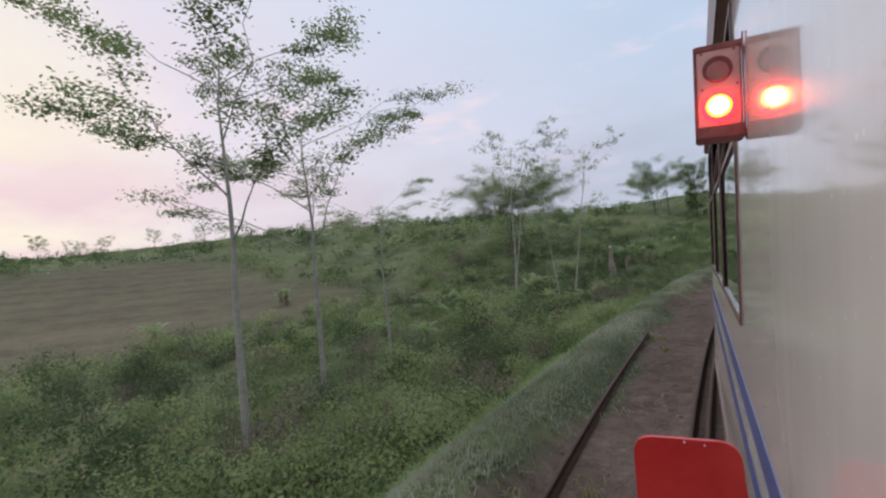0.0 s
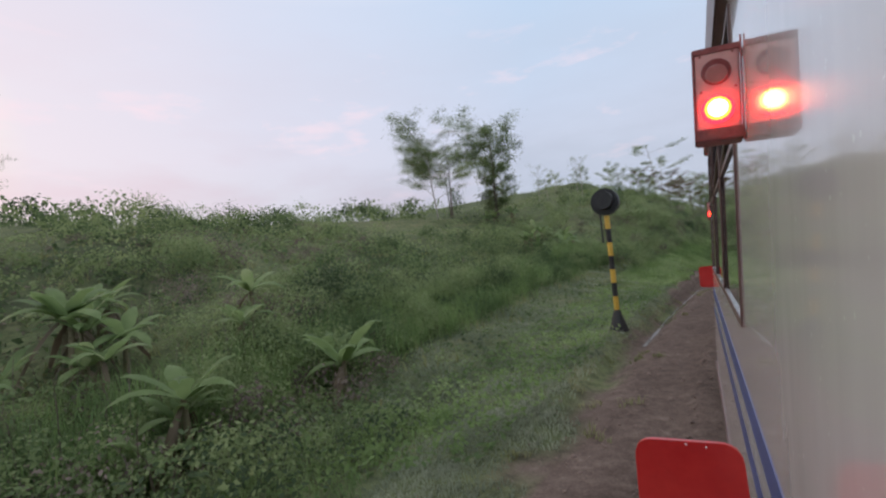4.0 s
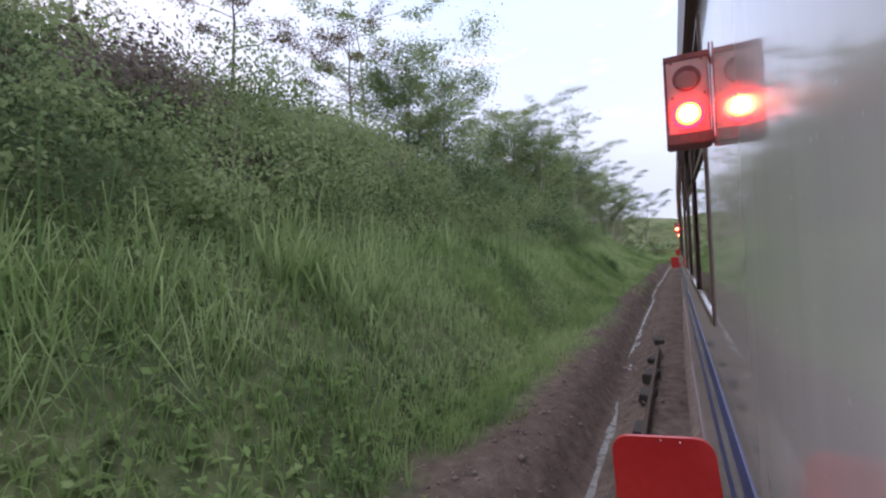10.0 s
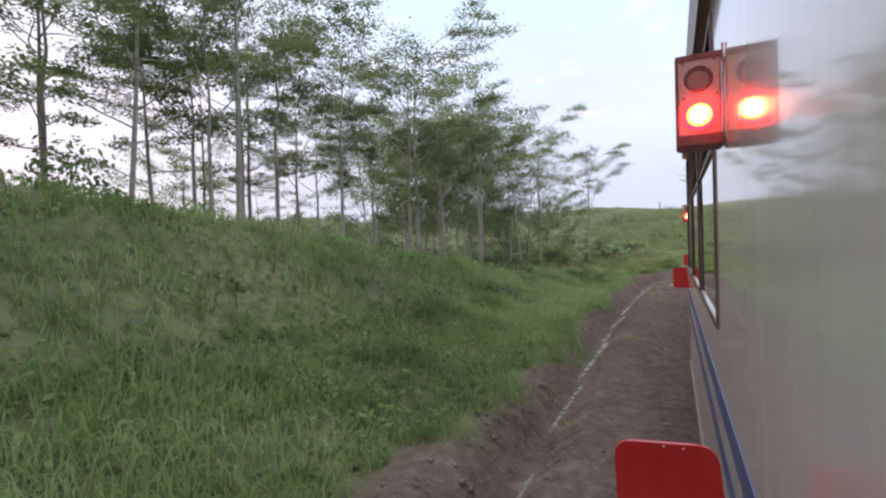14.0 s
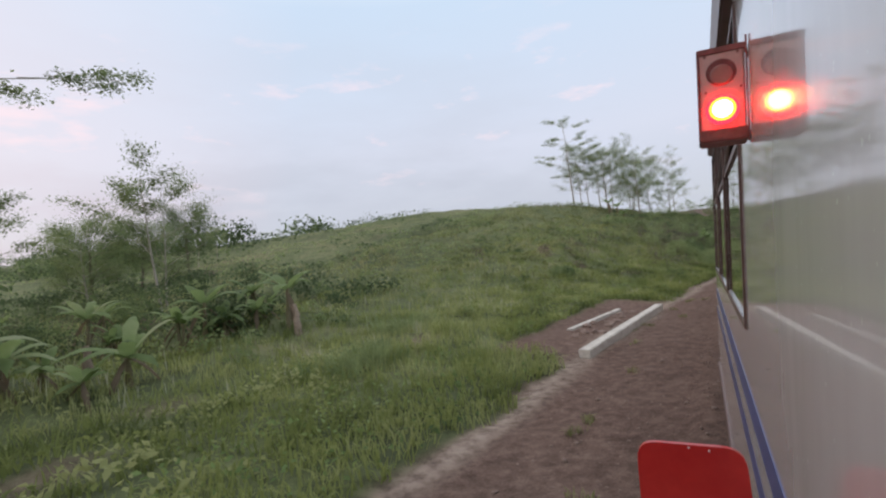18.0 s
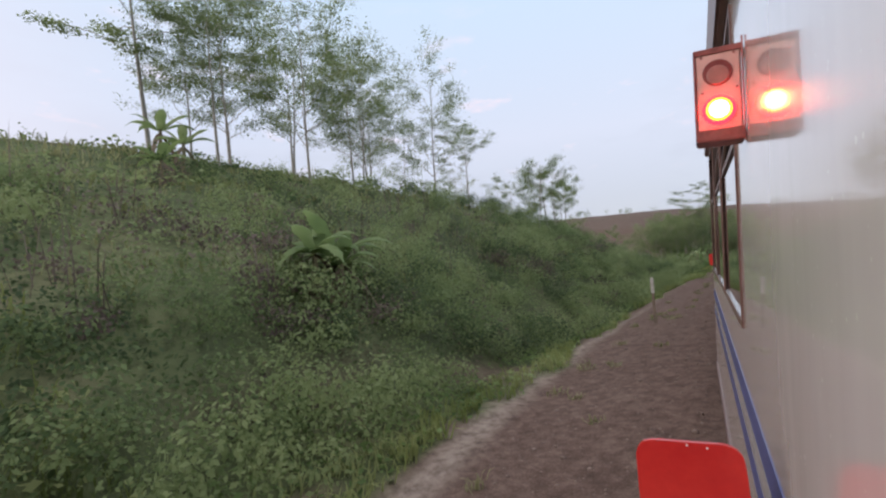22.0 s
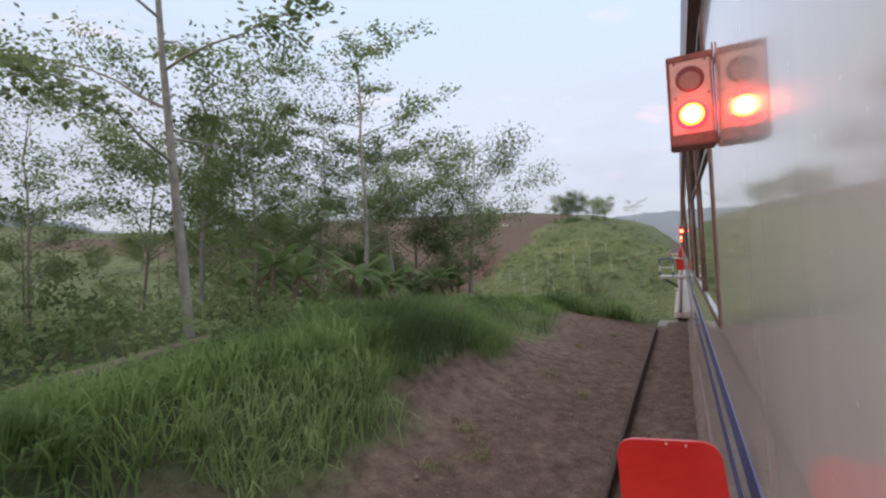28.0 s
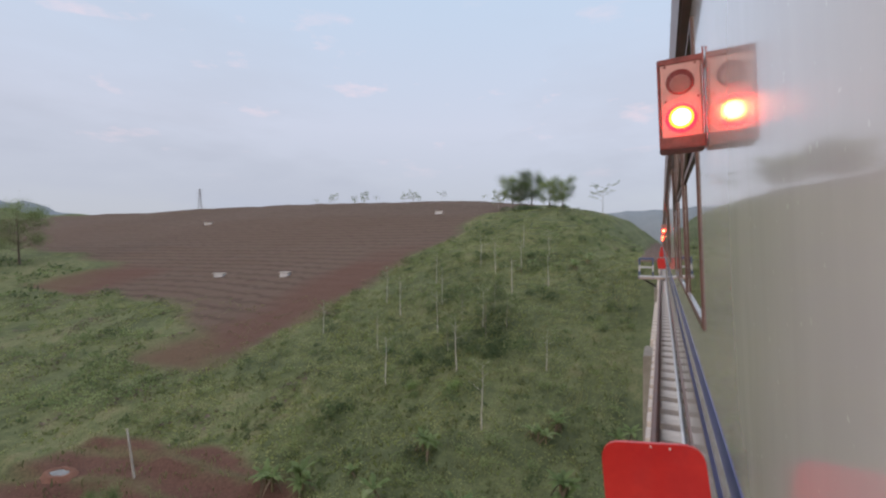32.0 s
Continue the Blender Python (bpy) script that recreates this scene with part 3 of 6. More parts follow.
def soil_at(s, u):
    t = s / SPEED
    edge = keyed(t, SOIL_EDGE) + 0.45 * value_noise(s / 1.3, u * 0.8, 21) + 0.3 * value_noise(s / 0.45, u / 0.5, 28) + 0.5 * value_noise(s / 6, u * 0 + 2, 22)
    bare = 1 - np.clip((u - edge) / 0.35 + 0.5, 0, 1)
    bare = np.where(u < -5, 0, bare)
    bare = np.where((t > 29.35) & (t < 38.4), 0, bare)
    patch = np.clip((value_noise(s / 3.5, u / 2.5, 23) - 0.72) * 4, 0, 1) * np.interp(u, [6, 10, 40], [0.0, 0.7, 0.3])
    patch = patch * np.interp(t, [28.8, 29.6, 38, 39], [1, 0.15, 0.15, 1])
    beams = np.clip(1.2 - np.maximum(np.abs(s - 290.5) / 6.5, np.abs(u - 4.9 + 0.3 * value_noise(s, u, 29)) / 1.5), 0, 0.2) * 5
    slip = np.clip((value_noise(s / 2.2, u / 1.2, 30) - 0.35) * 4, 0, 1) * np.interp(t, [21, 21.6, 23.5, 24.2], [0, 0.7, 0.7, 0]) * np.interp(u, [4, 4.8, 6.5, 8], [0, 1, 1, 0])
    return np.maximum(np.maximum(bare, patch), np.maximum(beams, slip))


def sand_at(s, u):
    """Pale washed sand between the gravel and the grass."""
    t = s / SPEED
    edge = keyed(t, SOIL_EDGE)
    wide = np.clip(1 - np.abs(u - edge + 0.35 + 0.25 * value_noise(s / 2, u, 27)) / 0.55, 0, 1)
    return wide * np.interp(t, [17.5, 18.5, 23, 24.5], [0, 1, 1, 0.2])


def red_at(s, u):
    """Red clay: the dug terraces by the ponds and the strip at the foot of the ploughed hill."""
    upper = np.interp(u, [2, 5, 14, 26, 40, 57, 62], [511, 511, 507, 510, 512, 510, 500]) + 2.0 * value_noise(s / 6, u / 5, 24)
    inside = np.clip((upper - s) / 1.2, 0, 1) * np.clip((s - 482) / 3, 0, 1) * np.interp(u, [1, 4, 56, 62], [0, 1, 1, 0])
    strips = np.clip(1.45 + 1.0 * np.sin((s + 0.12 * u) * 1.45 + 2.0 * value_noise(s / 12, u / 9, 25)), 0, 1)
    foot = np.clip((s - 522) / 3, 0, 1) * np.interp(s, [575, 605], [1, 0]) * np.interp(u + 3 * value_noise(s / 8, u / 8, 26), [57, 61, 72, 80], [0, 1, 1, 0]) * 0.8
    square = np.clip((s - 549) / 3, 0, 1) * np.interp(s, [574, 580], [1, 0]) * np.interp(u, [143, 148, 172, 180], [0, 1, 1, 0]) * 0.8
    return np.maximum(np.maximum(inside * strips, foot), square)


def plough_at(s, u):
    t = s / SPEED
    edge = np.interp(u, [58, 62, 94, 126, 154, 164, 250, 340, 450], [530, 526, 544, 555, 550, 572, 584, 600, 612]) + 5 * value_noise(s / 20, u / 14, 32)
    hill = np.clip((s - edge) / 4, 0, 1) * np.interp(u + 4 * value_noise(s / 12, u / 12, 33), [56, 61, 560, 620], [0, 1, 1, 0])
    hill = hill * np.interp(s, [800, 860], [1, 0])
    west = np.interp(t, [-1, 0, 2.6, 3.4], [1, 1, 1, 0]) * np.interp(u + 4 * value_noise(s / 15, u / 15, 31), [34, 44, 95, 115], [0, 0.62, 0.62, 0])
    far = np.interp(t, [24, 25, 28, 29], [0, 1, 1, 0]) * np.interp(u, [60, 90, 200, 260], [0, 0.7, 0.7, 0])
    return np.maximum(np.maximum(hill, west), far)


def ground():
    along = np.concatenate([np.arange(-2800, -300, 250), np.arange(-300, -40, 12), np.arange(-40, 600, 0.8), np.arange(600, 900, 6), np.arange(900, 3800, 200)])
    out = np.concatenate([[-170, -120, -80, -50, -30, -18, -11, -7, -4.6, -3.4], np.arange(-2.4, 6, 0.22), np.arange(6, 12, 0.4), np.arange(12, 24, 0.8),
                          np.arange(24, 64, 1.3), np.arange(64, 140, 4), np.arange(140, 320, 10), np.arange(320, 1300, 60), np.arange(1300, 3200, 300)])
    s, u = np.meshgrid(along, out, indexing="ij")
    x, y = place(s, u)
    z = land(s, u)
    n, m = s.shape
    verts = np.stack([x, y, z], -1).reshape(-1, 3)
    i = np.arange(n - 1)[:, None] * m + np.arange(m - 1)[None, :]
    quads = np.stack([i, i + 1, i + m + 1, i + m], -1).reshape(-1, 4)[:, ::-1]
    # the plain underneath, out to the horizon on every side
    k = len(verts)
    rim = [(4500 * math.cos(a), 4500 * math.sin(a), -45) for a in np.linspace(0, 2 * math.pi, 48, endpoint=False)]
    verts = np.concatenate([verts, [(0, 0, -45)], rim])
    tris = [(k, k + 1 + j, k + 1 + (j + 1) % 48) for j in range(48)]
    me = mesh_of("ground", verts, quads, tris, [GROUND])
    for name, values in (("soil", soil_at(s, u)), ("plough", plough_at(s, u)), ("red", red_at(s, u)), ("sand", sand_at(s, u)), ("wet", np.interp(s / SPEED, [6.5, 8.5, 12.5, 14.5], [0.1, 0.6, 0.6, 0.1]) * np.clip((u - 0.9) / 0.4, 0, 1)), ("ruddy", np.interp(s / SPEED, [17.6, 18.6, 25, 28], [0.0, 1.0, 1.0, 0.7]))):
        a = me.attributes.new(name, "FLOAT", "POINT")
        a.data.foreach_set("value", np.concatenate([values.ravel(), np.zeros(49)]).astype(np.float32))
    me.polygons.foreach_set("use_smooth", np.ones(len(me.polygons), dtype=bool))
    tagged(new("ground", me), "rolling ground of grass, brown earth and ploughed slopes", "ground", kind="structure")


ground()


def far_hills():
    """The wooded mountains along the horizon, with blue-grey haze painted into their colour."""
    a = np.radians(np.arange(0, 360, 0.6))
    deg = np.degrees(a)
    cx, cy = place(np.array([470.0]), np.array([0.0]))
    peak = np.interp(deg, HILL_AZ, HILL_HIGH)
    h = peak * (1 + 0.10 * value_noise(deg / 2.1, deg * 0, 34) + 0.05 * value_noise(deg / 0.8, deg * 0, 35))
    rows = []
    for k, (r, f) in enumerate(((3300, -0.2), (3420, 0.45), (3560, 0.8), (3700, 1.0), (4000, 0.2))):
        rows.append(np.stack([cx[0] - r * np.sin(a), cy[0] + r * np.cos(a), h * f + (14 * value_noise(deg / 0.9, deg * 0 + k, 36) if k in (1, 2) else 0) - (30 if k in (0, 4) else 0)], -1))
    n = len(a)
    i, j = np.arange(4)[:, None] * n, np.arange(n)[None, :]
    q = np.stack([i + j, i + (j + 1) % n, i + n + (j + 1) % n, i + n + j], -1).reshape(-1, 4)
    me = mesh_of("backdrop", np.concatenate(rows), q, None, [FAR_HAZE])
    tagged(new("backdrop", me), "distant wooded mountains on the horizon, blue-grey haze in their colour", "mountains", kind="structure")


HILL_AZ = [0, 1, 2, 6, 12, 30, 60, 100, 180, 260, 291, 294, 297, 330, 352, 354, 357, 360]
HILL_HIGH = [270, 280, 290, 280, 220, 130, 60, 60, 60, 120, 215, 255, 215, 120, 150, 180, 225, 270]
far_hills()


def ribbon(name, s0, s1, u_of, half, z_of, mat, step=0.22):
    """A flat strip along the line."""
    s = np.arange(s0, s1, step)
    u, w = u_of(s), half(s)
    a, b = place(s, u - w), place(s, u + w)
    z = z_of(s)
    verts = np.concatenate([np.stack([*a, z], -1), np.stack([*b, z], -1)])
    n = len(s)
    i = np.arange(n - 1)
    return mesh_of(name, verts, np.stack([i, i + 1, n + i + 1, n + i], -1), None, [mat])


brook = ribbon("ditch_water", 5.1 * SPEED, 16.85 * SPEED, lambda s: keyed(s / SPEED, DITCH) + 0.06 * value_noise(s / 1.1, s * 0, 41),
               lambda s: np.clip(np.interp(s / SPEED, [5, 7.5, 8.5, 10.6, 11.2, 12, 12.8], [0.5, 0.6, 0.8, 1.0, 1.5, 1.4, 0.8]) * (0.07 + 0.045 * value_noise(s / 0.6, s * 0, 43) + 0.5 * np.clip(value_noise(s / 3.1, s * 0, 42) - 0.05, 0, 1)), 0.004, 1), lambda s: land(s, keyed(s / SPEED, DITCH)) + 0.03, DITCH_WATER)
tagged(new("ditch_water", brook), "shallow muddy water in the trackside ditch", "water", kind="structure")

# ---- the track ----


def swept(name, s0, s1, profile, mat, step=1.5, z0=0.0, u0=0.0):
    """A closed profile of (u, z) corners drawn along the line."""
    s = np.append(np.arange(s0, s1, step), s1)
    tilt = np.radians(keyed(s / SPEED, CANT)) * np.where(profile[0][0] > 90, 0, 1)
    rings = []
    for pu, pz in profile:
        x, y = place(s, pu + u0)
        rings.append(np.stack([x, y, np.full_like(x, pz + z0)], -1))
    verts = np.stack(rings, 1)
    n, k = verts.shape[:2]
    i = np.arange(n - 1)[:, None] * k
    j = np.arange(k)[None, :]
    quads = np.stack([i + j, i + (j + 1) % k, i + k + (j + 1) % k, i + k + j], -1).reshape(-1, 4)
    return mesh_of(name, verts.reshape(-1, 3), quads, None, [mat])


RAIL_PROFILE = [(-0.065, 0), (0.065, 0), (0.065, 0.015), (0.012, 0.03), (0.012, 0.105), (0.034, 0.115), (0.034, 0.145), (-0.034, 0.145), (-0.034, 0.115),
                (-0.012, 0.105), (-0.012, 0.03), (-0.065, 0.015)]
track = thing("railway_track", "narrow-gauge steel rails on sleepers beneath the train", "railway track", kind="structure")
for u in (-1.02, -2.09):
    part("rail", swept("rail", -60, 640, RAIL_PROFILE, STEEL, z0=RAIL - 0.145, u0=u), None, track)
sleeper_s = np.arange(-60, 640, 0.65)
sv, sq = [], []
for k, s in enumerate(sleeper_s):
    m = beside(s, -1.555, RAIL - 0.145)
    for x in (-0.95, 0.95):
        for y in (-0.11, 0.11):
            for z in (-0.16, 0.0):
                sv.append(m @ Vector((x, y, z)))
    b = k * 8
    sq += [(b, b + 1, b + 3, b + 2), (b + 4, b + 6, b + 7, b + 5), (b, b + 4, b + 5, b + 1), (b + 2, b + 3, b + 7, b + 6), (b + 1, b + 5, b + 7, b + 3)]
tagged(part("sleepers", mesh_of("sleepers", sv, sq, None, [PINKISH]), None, track), kind="stuff")
part("ballast_bed", swept("ballast_bed", -60, 640, [(0.0, -3.2), (-0.35, RAIL - 0.2), (-2.8, RAIL - 0.2), (-3.3, -3.2)], STONE), None, track)

# ---- the train: short coaches, each with its windows; every second one carries the red lamp and board ----
PITCH = 7.5
FRONT, BACK = 6.56, -0.9
WIN_Z = (-0.34, 0.93)


def rounded(points, r, steps=4):
    """Corners of a flat outline, rounded."""
    out = []
    n = len(points)
    for i in range(n):
        p, a, b = Vector(points[i]), Vector(points[i - 1]), Vector(points[(i + 1) % n])
        for k in range(steps + 1):
            f = k / steps
            q0, q1 = p + (a - p).normalized() * r, p + (b - p).normalized() * r
            out.append((1 - f) ** 2 * q0 + 2 * f * (1 - f) * p + f * f * q1)
    return out


def plate(outline, depth, axis):
    """A flat outline given thickness along an axis."""
    bm = bmesh.new()
    f = bm.faces.new([bm.verts.new(p) for p in outline])
    r = bmesh.ops.extrude_face_region(bm, geom=[f])
    bmesh.ops.translate(bm, verts=[v for v in r["geom"] if isinstance(v, bmesh.types.BMVert)], vec=Vector(axis) * depth)
    bmesh.ops.recalc_face_normals(bm, faces=bm.faces)
    return bm


def ring_frame(y0, y1, z0, z1, w, x0, x1):
    """One frame round an opening in the side."""
    bm = bmesh.new()
    rings = [[bm.verts.new((x, y, z)) for y, z in c] for x in (x0, x1)
             for c in ([(y0 - w, z0 - w), (y1 + w, z0 - w), (y1 + w, z1 + w), (y0 - w, z1 + w)], [(y0, z0), (y1, z0), (y1, z1), (y0, z1)])]
    for a, b in ((0, 1), (1, 3), (3, 2), (2, 0)):
        for k in range(4):
            m = (k + 1) % 4
            bm.faces.new([rings[a][k], rings[a][m], rings[b][m], rings[b][k]])
    bmesh.ops.recalc_face_normals(bm, faces=bm.faces)
    return bm


def coach_shell():
    """Side wall, far wall, ends, floor and skirt of one coach, with window openings in the near side."""
    bm = bmesh.new()
    t = 0.06
    x = SIDE
    wins = [(2.25, 3.55), (3.70, 5.0), (5.15, 6.4)]
    # one sheet with three openings, then given thickness
    ys = [BACK] + [e for w in wins for e in w] + [FRONT]
    zs = [-1.55, WIN_Z[0], WIN_Z[1], 1.02]
    grid = [[bm.verts.new((x, yy, zz)) for zz in zs] for yy in ys]
    for i in range(len(ys) - 1):
        for j in range(3):
            if not (j == 1 and i % 2 == 1):
                bm.faces.new((grid[i][j], grid[i + 1][j], grid[i + 1][j + 1], grid[i][j + 1]))
    r = bmesh.ops.extrude_face_region(bm, geom=bm.faces[:])
    bmesh.ops.translate(bm, verts=[v for v in r["geom"] if isinstance(v, bmesh.types.BMVert)], vec=(t, 0, 0))
    bmesh.ops.recalc_face_normals(bm, faces=bm.faces)
    return bm, wins


def coach_roof():
    bm = bmesh.new()
    half = 1.4
    mid_x = SIDE + half
    pts = [(mid_x - half * math.cos(a) * 1.0, 1.30 + 0.55 * math.sin(a)) for a in np.linspace(0.0, math.pi, 15)]
    pts = [(mid_x - half, 1.02)] + pts + [(mid_x + half, 1.02)]
    rings = [[bm.verts.new((px, yy, pz)) for px, pz in pts] for yy in (BACK, FRONT)]
    for i in range(len(pts) - 1):
        bm.faces.new((rings[0][i], rings[0][i + 1], rings[1][i + 1], rings[1][i]))
    for r in rings:
        bm.faces.new(r)
    bmesh.ops.recalc_face_normals(bm, faces=bm.faces)
    return bm


def coach(name):
    ob = thing(name, "dull silver railway coach with blue stripes and brown-framed windows", "railway coach", "coaches of the train")
    shell, wins = coach_shell()
    part("side_wall", shell, PAINT, ob)
    x, t = SIDE, 0.06
    part("far_wall", box(x + 2.74, BACK, -1.55, x + 2.8, FRONT, 1.02), PAINT, ob)
    part("end_wall", box(x + t, BACK, -1.55, x + 2.74, BACK + t, 1.5), PAINT, ob)
    part("end_wall", box(x + t, FRONT - t, -1.55, x + 2.74, FRONT, 1.5), PAINT, ob)
    part("floor", box(x + t, BACK + t, -1.2, x + 2.74, FRONT - t, -1.1), UNDER, ob)
    part("roof", coach_roof(), ROOF, ob, "grey curved metal roof", True)
    x = SIDE
    part("gutter", box(x - 0.045, BACK, 1.02, x + 0.02, FRONT, 1.46, 0.012), TRIM, ob, "red-brown rain strip along the eaves")
    part("blue_stripe", box(x - 0.003, BACK, -0.70, x, FRONT, -0.60), BLUE, ob, "upper blue stripe")
    part("pale_stripe", box(x - 0.0025, BACK, -0.805, x, FRONT, -0.703), PALE, ob, "pale stripe")
    part("blue_stripe", box(x - 0.003, BACK, -0.90, x, FRONT, -0.808), BLUE, ob, "lower blue stripe")
    part("lower_trim", box(x - 0.012, BACK, -1.565, x + 0.05, FRONT, -1.50, 0.006), TRIM, ob)
    for a, b in wins:
        w = part("window", ring_frame(a, b, *WIN_Z, 0.028, x - 0.008, x + 0.045), TRIM, ob, "red-brown window frame")
        part("pane", box(x + 0.006, a, WIN_Z[0], x + 0.014, b, 0.40), GLASS, w)
        part("sill", box(x - 0.004, a, WIN_Z[0], x + 0.010, b, WIN_Z[0] + 0.007, 0.002), PALE, w, "pale metal sill strip")
        part("transom", box(x - 0.004, a, 0.40, x + 0.03, b, 0.43), TRIM, w)
        tilt = box(-0.006, a + 0.02, 0, 0.006, b - 0.02, 0.48)
        bmesh.ops.transform(tilt, matrix=Matrix.Translation((x + 0.012, 0, 0.44)) @ Matrix.Rotation(radians(5), 4, "Y"), verts=tilt.verts)
        part("hopper_pane", tilt, GLASS, w, "top pane tilted open")
        part("stay", rod((x + 0.0, a + 0.05, 0.62), (x + 0.0, b - 0.1, 0.42), 0.012, sides=6), TRIM, w)
    for yc in (0.6, 5.1):
        bogie = part("bogie", box(x + 0.25, yc - 1.0, -2.1, x + 0.4, yc + 1.0, -1.85, 0.03), UNDER, ob, "grimy bogie frame")
        for dy in (-0.7, 0.7):
            for wx in (0.80, 1.9):
                wheel = bmesh.new()
                bmesh.ops.create_cone(wheel, cap_ends=True, segments=20, radius1=0.40, radius2=0.38, depth=0.12,
                                      matrix=Matrix.Translation((x + wx, yc + dy, -2.2)) @ Matrix.Rotation(radians(90), 4, "Y"))
                part("wheel", wheel, UNDER, bogie)
    part("floor_pan", box(x + 0.08, BACK + 0.1, -1.85, x + 2.7, FRONT - 0.1, -1.55), UNDER, ob)
    return ob


def tail_lamp(ob):
    """Two-lens lamp box on a hinge at the coach's side: lower lens lit."""
    y, x0, x1, z0, z1 = 1.764, 0.010, SIDE - 0.008, 0.326, 0.628
    lamp = part("tail_lamp", box(x0, y, z0, x1, y + 0.10, z1, 0.006), LAMP_GLOW_TINT, ob, "weathered two-lens lamp box, lower lens lit, its red glow painted on")
    part("rim", box(x0 - 0.004, y - 0.003, z1 - 0.018, x1 + 0.004, y + 0.104, z1 + 0.004, 0.003), RUST_AND_GLOW, lamp)
    low = box(x0 - 0.002, y - 0.012, z0 - 0.004, x1 + 0.004, y + 0.104, z0 + 0.036, 0.004)
    part("drip_ledge", low, RUST_AND_GLOW, lamp, "rusty red bottom ledge")
    part("rim_side", box(x0 - 0.004, y - 0.003, z0, x0 + 0.004, y + 0.102, z1, 0.002), RUST_AND_GLOW, lamp)
    part("hinge", rod((x1 + 0.003, y - 0.006, z0 - 0.012), (x1 + 0.003, y - 0.006, z1 + 0.022), 0.0028), RUST_AND_GLOW, lamp, "thin hinge rod")
    cx = 0.075

    def disc(r0, r1, z, d0, d1):
        bm = bmesh.new()
        bmesh.ops.create_cone(bm, cap_ends=True, segments=36, radius1=r0, radius2=r1, depth=d1 - d0,
                              matrix=Matrix.Translation((cx, y - (d0 + d1) / 2, z)) @ Matrix.Rotation(radians(90), 4, "X"))
        return bm
    part("dark_lens", disc(0.043, 0.041, 0.548, 0.001, 0.006), SOCKET, lamp, "unlit dark red upper lens")
    # offset downwards: the dark crescent left above stands for the recess's shadow
    part("lens_glint", disc(0.032, 0.029, 0.539, 0.006, 0.008), CUP_LIGHT, lamp, "lighter disc set low, leaving a painted shadow crescent above")
    part("red_lens", disc(0.048, 0.040, 0.424, 0.001, 0.016), LIT_RIM, lamp, "glowing red lower lens")
    part("lens_middle", disc(0.038, 0.031, 0.424, 0.016, 0.020), LIT_MID, lamp, "orange middle of the glowing lens")
    part("lens_core", disc(0.029, 0.020, 0.424, 0.020, 0.024), LIT_CORE, lamp, "hot bright centre of the lens")
    for sx, sz in ((0.03, 0.605), (0.122, 0.605), (0.03, 0.487), (0.128, 0.492)):
        bm = bmesh.new()
        bmesh.ops.create_uvsphere(bm, u_segments=8, v_segments=6, radius=0.004, matrix=Matrix.Translation((sx, y - 0.001, sz)))
        part("screw", bm, RUST_AND_GLOW, lamp)


def painted_mark(ob):
    """A small white triangle painted on the side."""
    mark = [(SIDE - 0.003, 0.640, -0.325), (SIDE - 0.003, 0.645, -0.42), (SIDE - 0.003, 0.600, -0.42)]
    part("painted_triangle", plate(mark, 0.002, (1, 0, 0)), PLASTIC, ob, "small white painted triangle")


def marker_board(ob):
    """Red board with rounded corners on a bracket."""
    y = 1.165
    outline = rounded([(-0.135, y, -0.80), (-0.150, y, -0.466), (0.068, y, -0.448), (0.100, y, -0.80)], 0.045, 6)
    board = part("marker_board", plate(outline, 0.012, (0, 1, 0)), RED, ob, "red enamel board with rounded corners")
    part("board_edge", box(-0.06, y + 0.012, -0.74, 0.02, y + 0.03, -0.55, 0.004), RUST_AND_GLOW, board)
    part("bracket", box(0.02, y + 0.014, -0.72, SIDE, y + 0.04, -0.69), UNDER, board)
    for bx in (-0.040, 0.0):
        part("bolt", rod((bx, y - 0.003, -0.463), (bx, y + 0.006, -0.463), 0.0021), PLASTIC, board)


plain_coach = coach("coach")
lamp_coach = coach("coach")
tagged(lamp_coach, "dull silver railway coach carrying a red tail lamp and red board")
tail_lamp(lamp_coach)
marker_board(lamp_coach)
painted_mark(lamp_coach)
lamps_at = {2 * k for k in range(0, 38)} | {9, 29, 51}
for k in range(-2, 78):
    source = lamp_coach if k in lamps_at else plain_coach
    m = train_pose(PITCH * k)
    if k == 0:
        lamp_coach.matrix_basis = m
    elif k == -1:
        plain_coach.matrix_basis = m
    else:
        copy_thing(source, m)

# ---- plants ----
rng = np.random.default_rng(7)


def spread(s0, s1, u0, u1, density, bias=1.0):
    """Random stations and offsets in a strip; bias above 1 draws them towards the line."""
    n = int(abs(s1 - s0) * (u1 - u0) * density)
    return rng.uniform(s0, s1, n), u0 + (u1 - u0) * rng.uniform(0, 1, n) ** bias


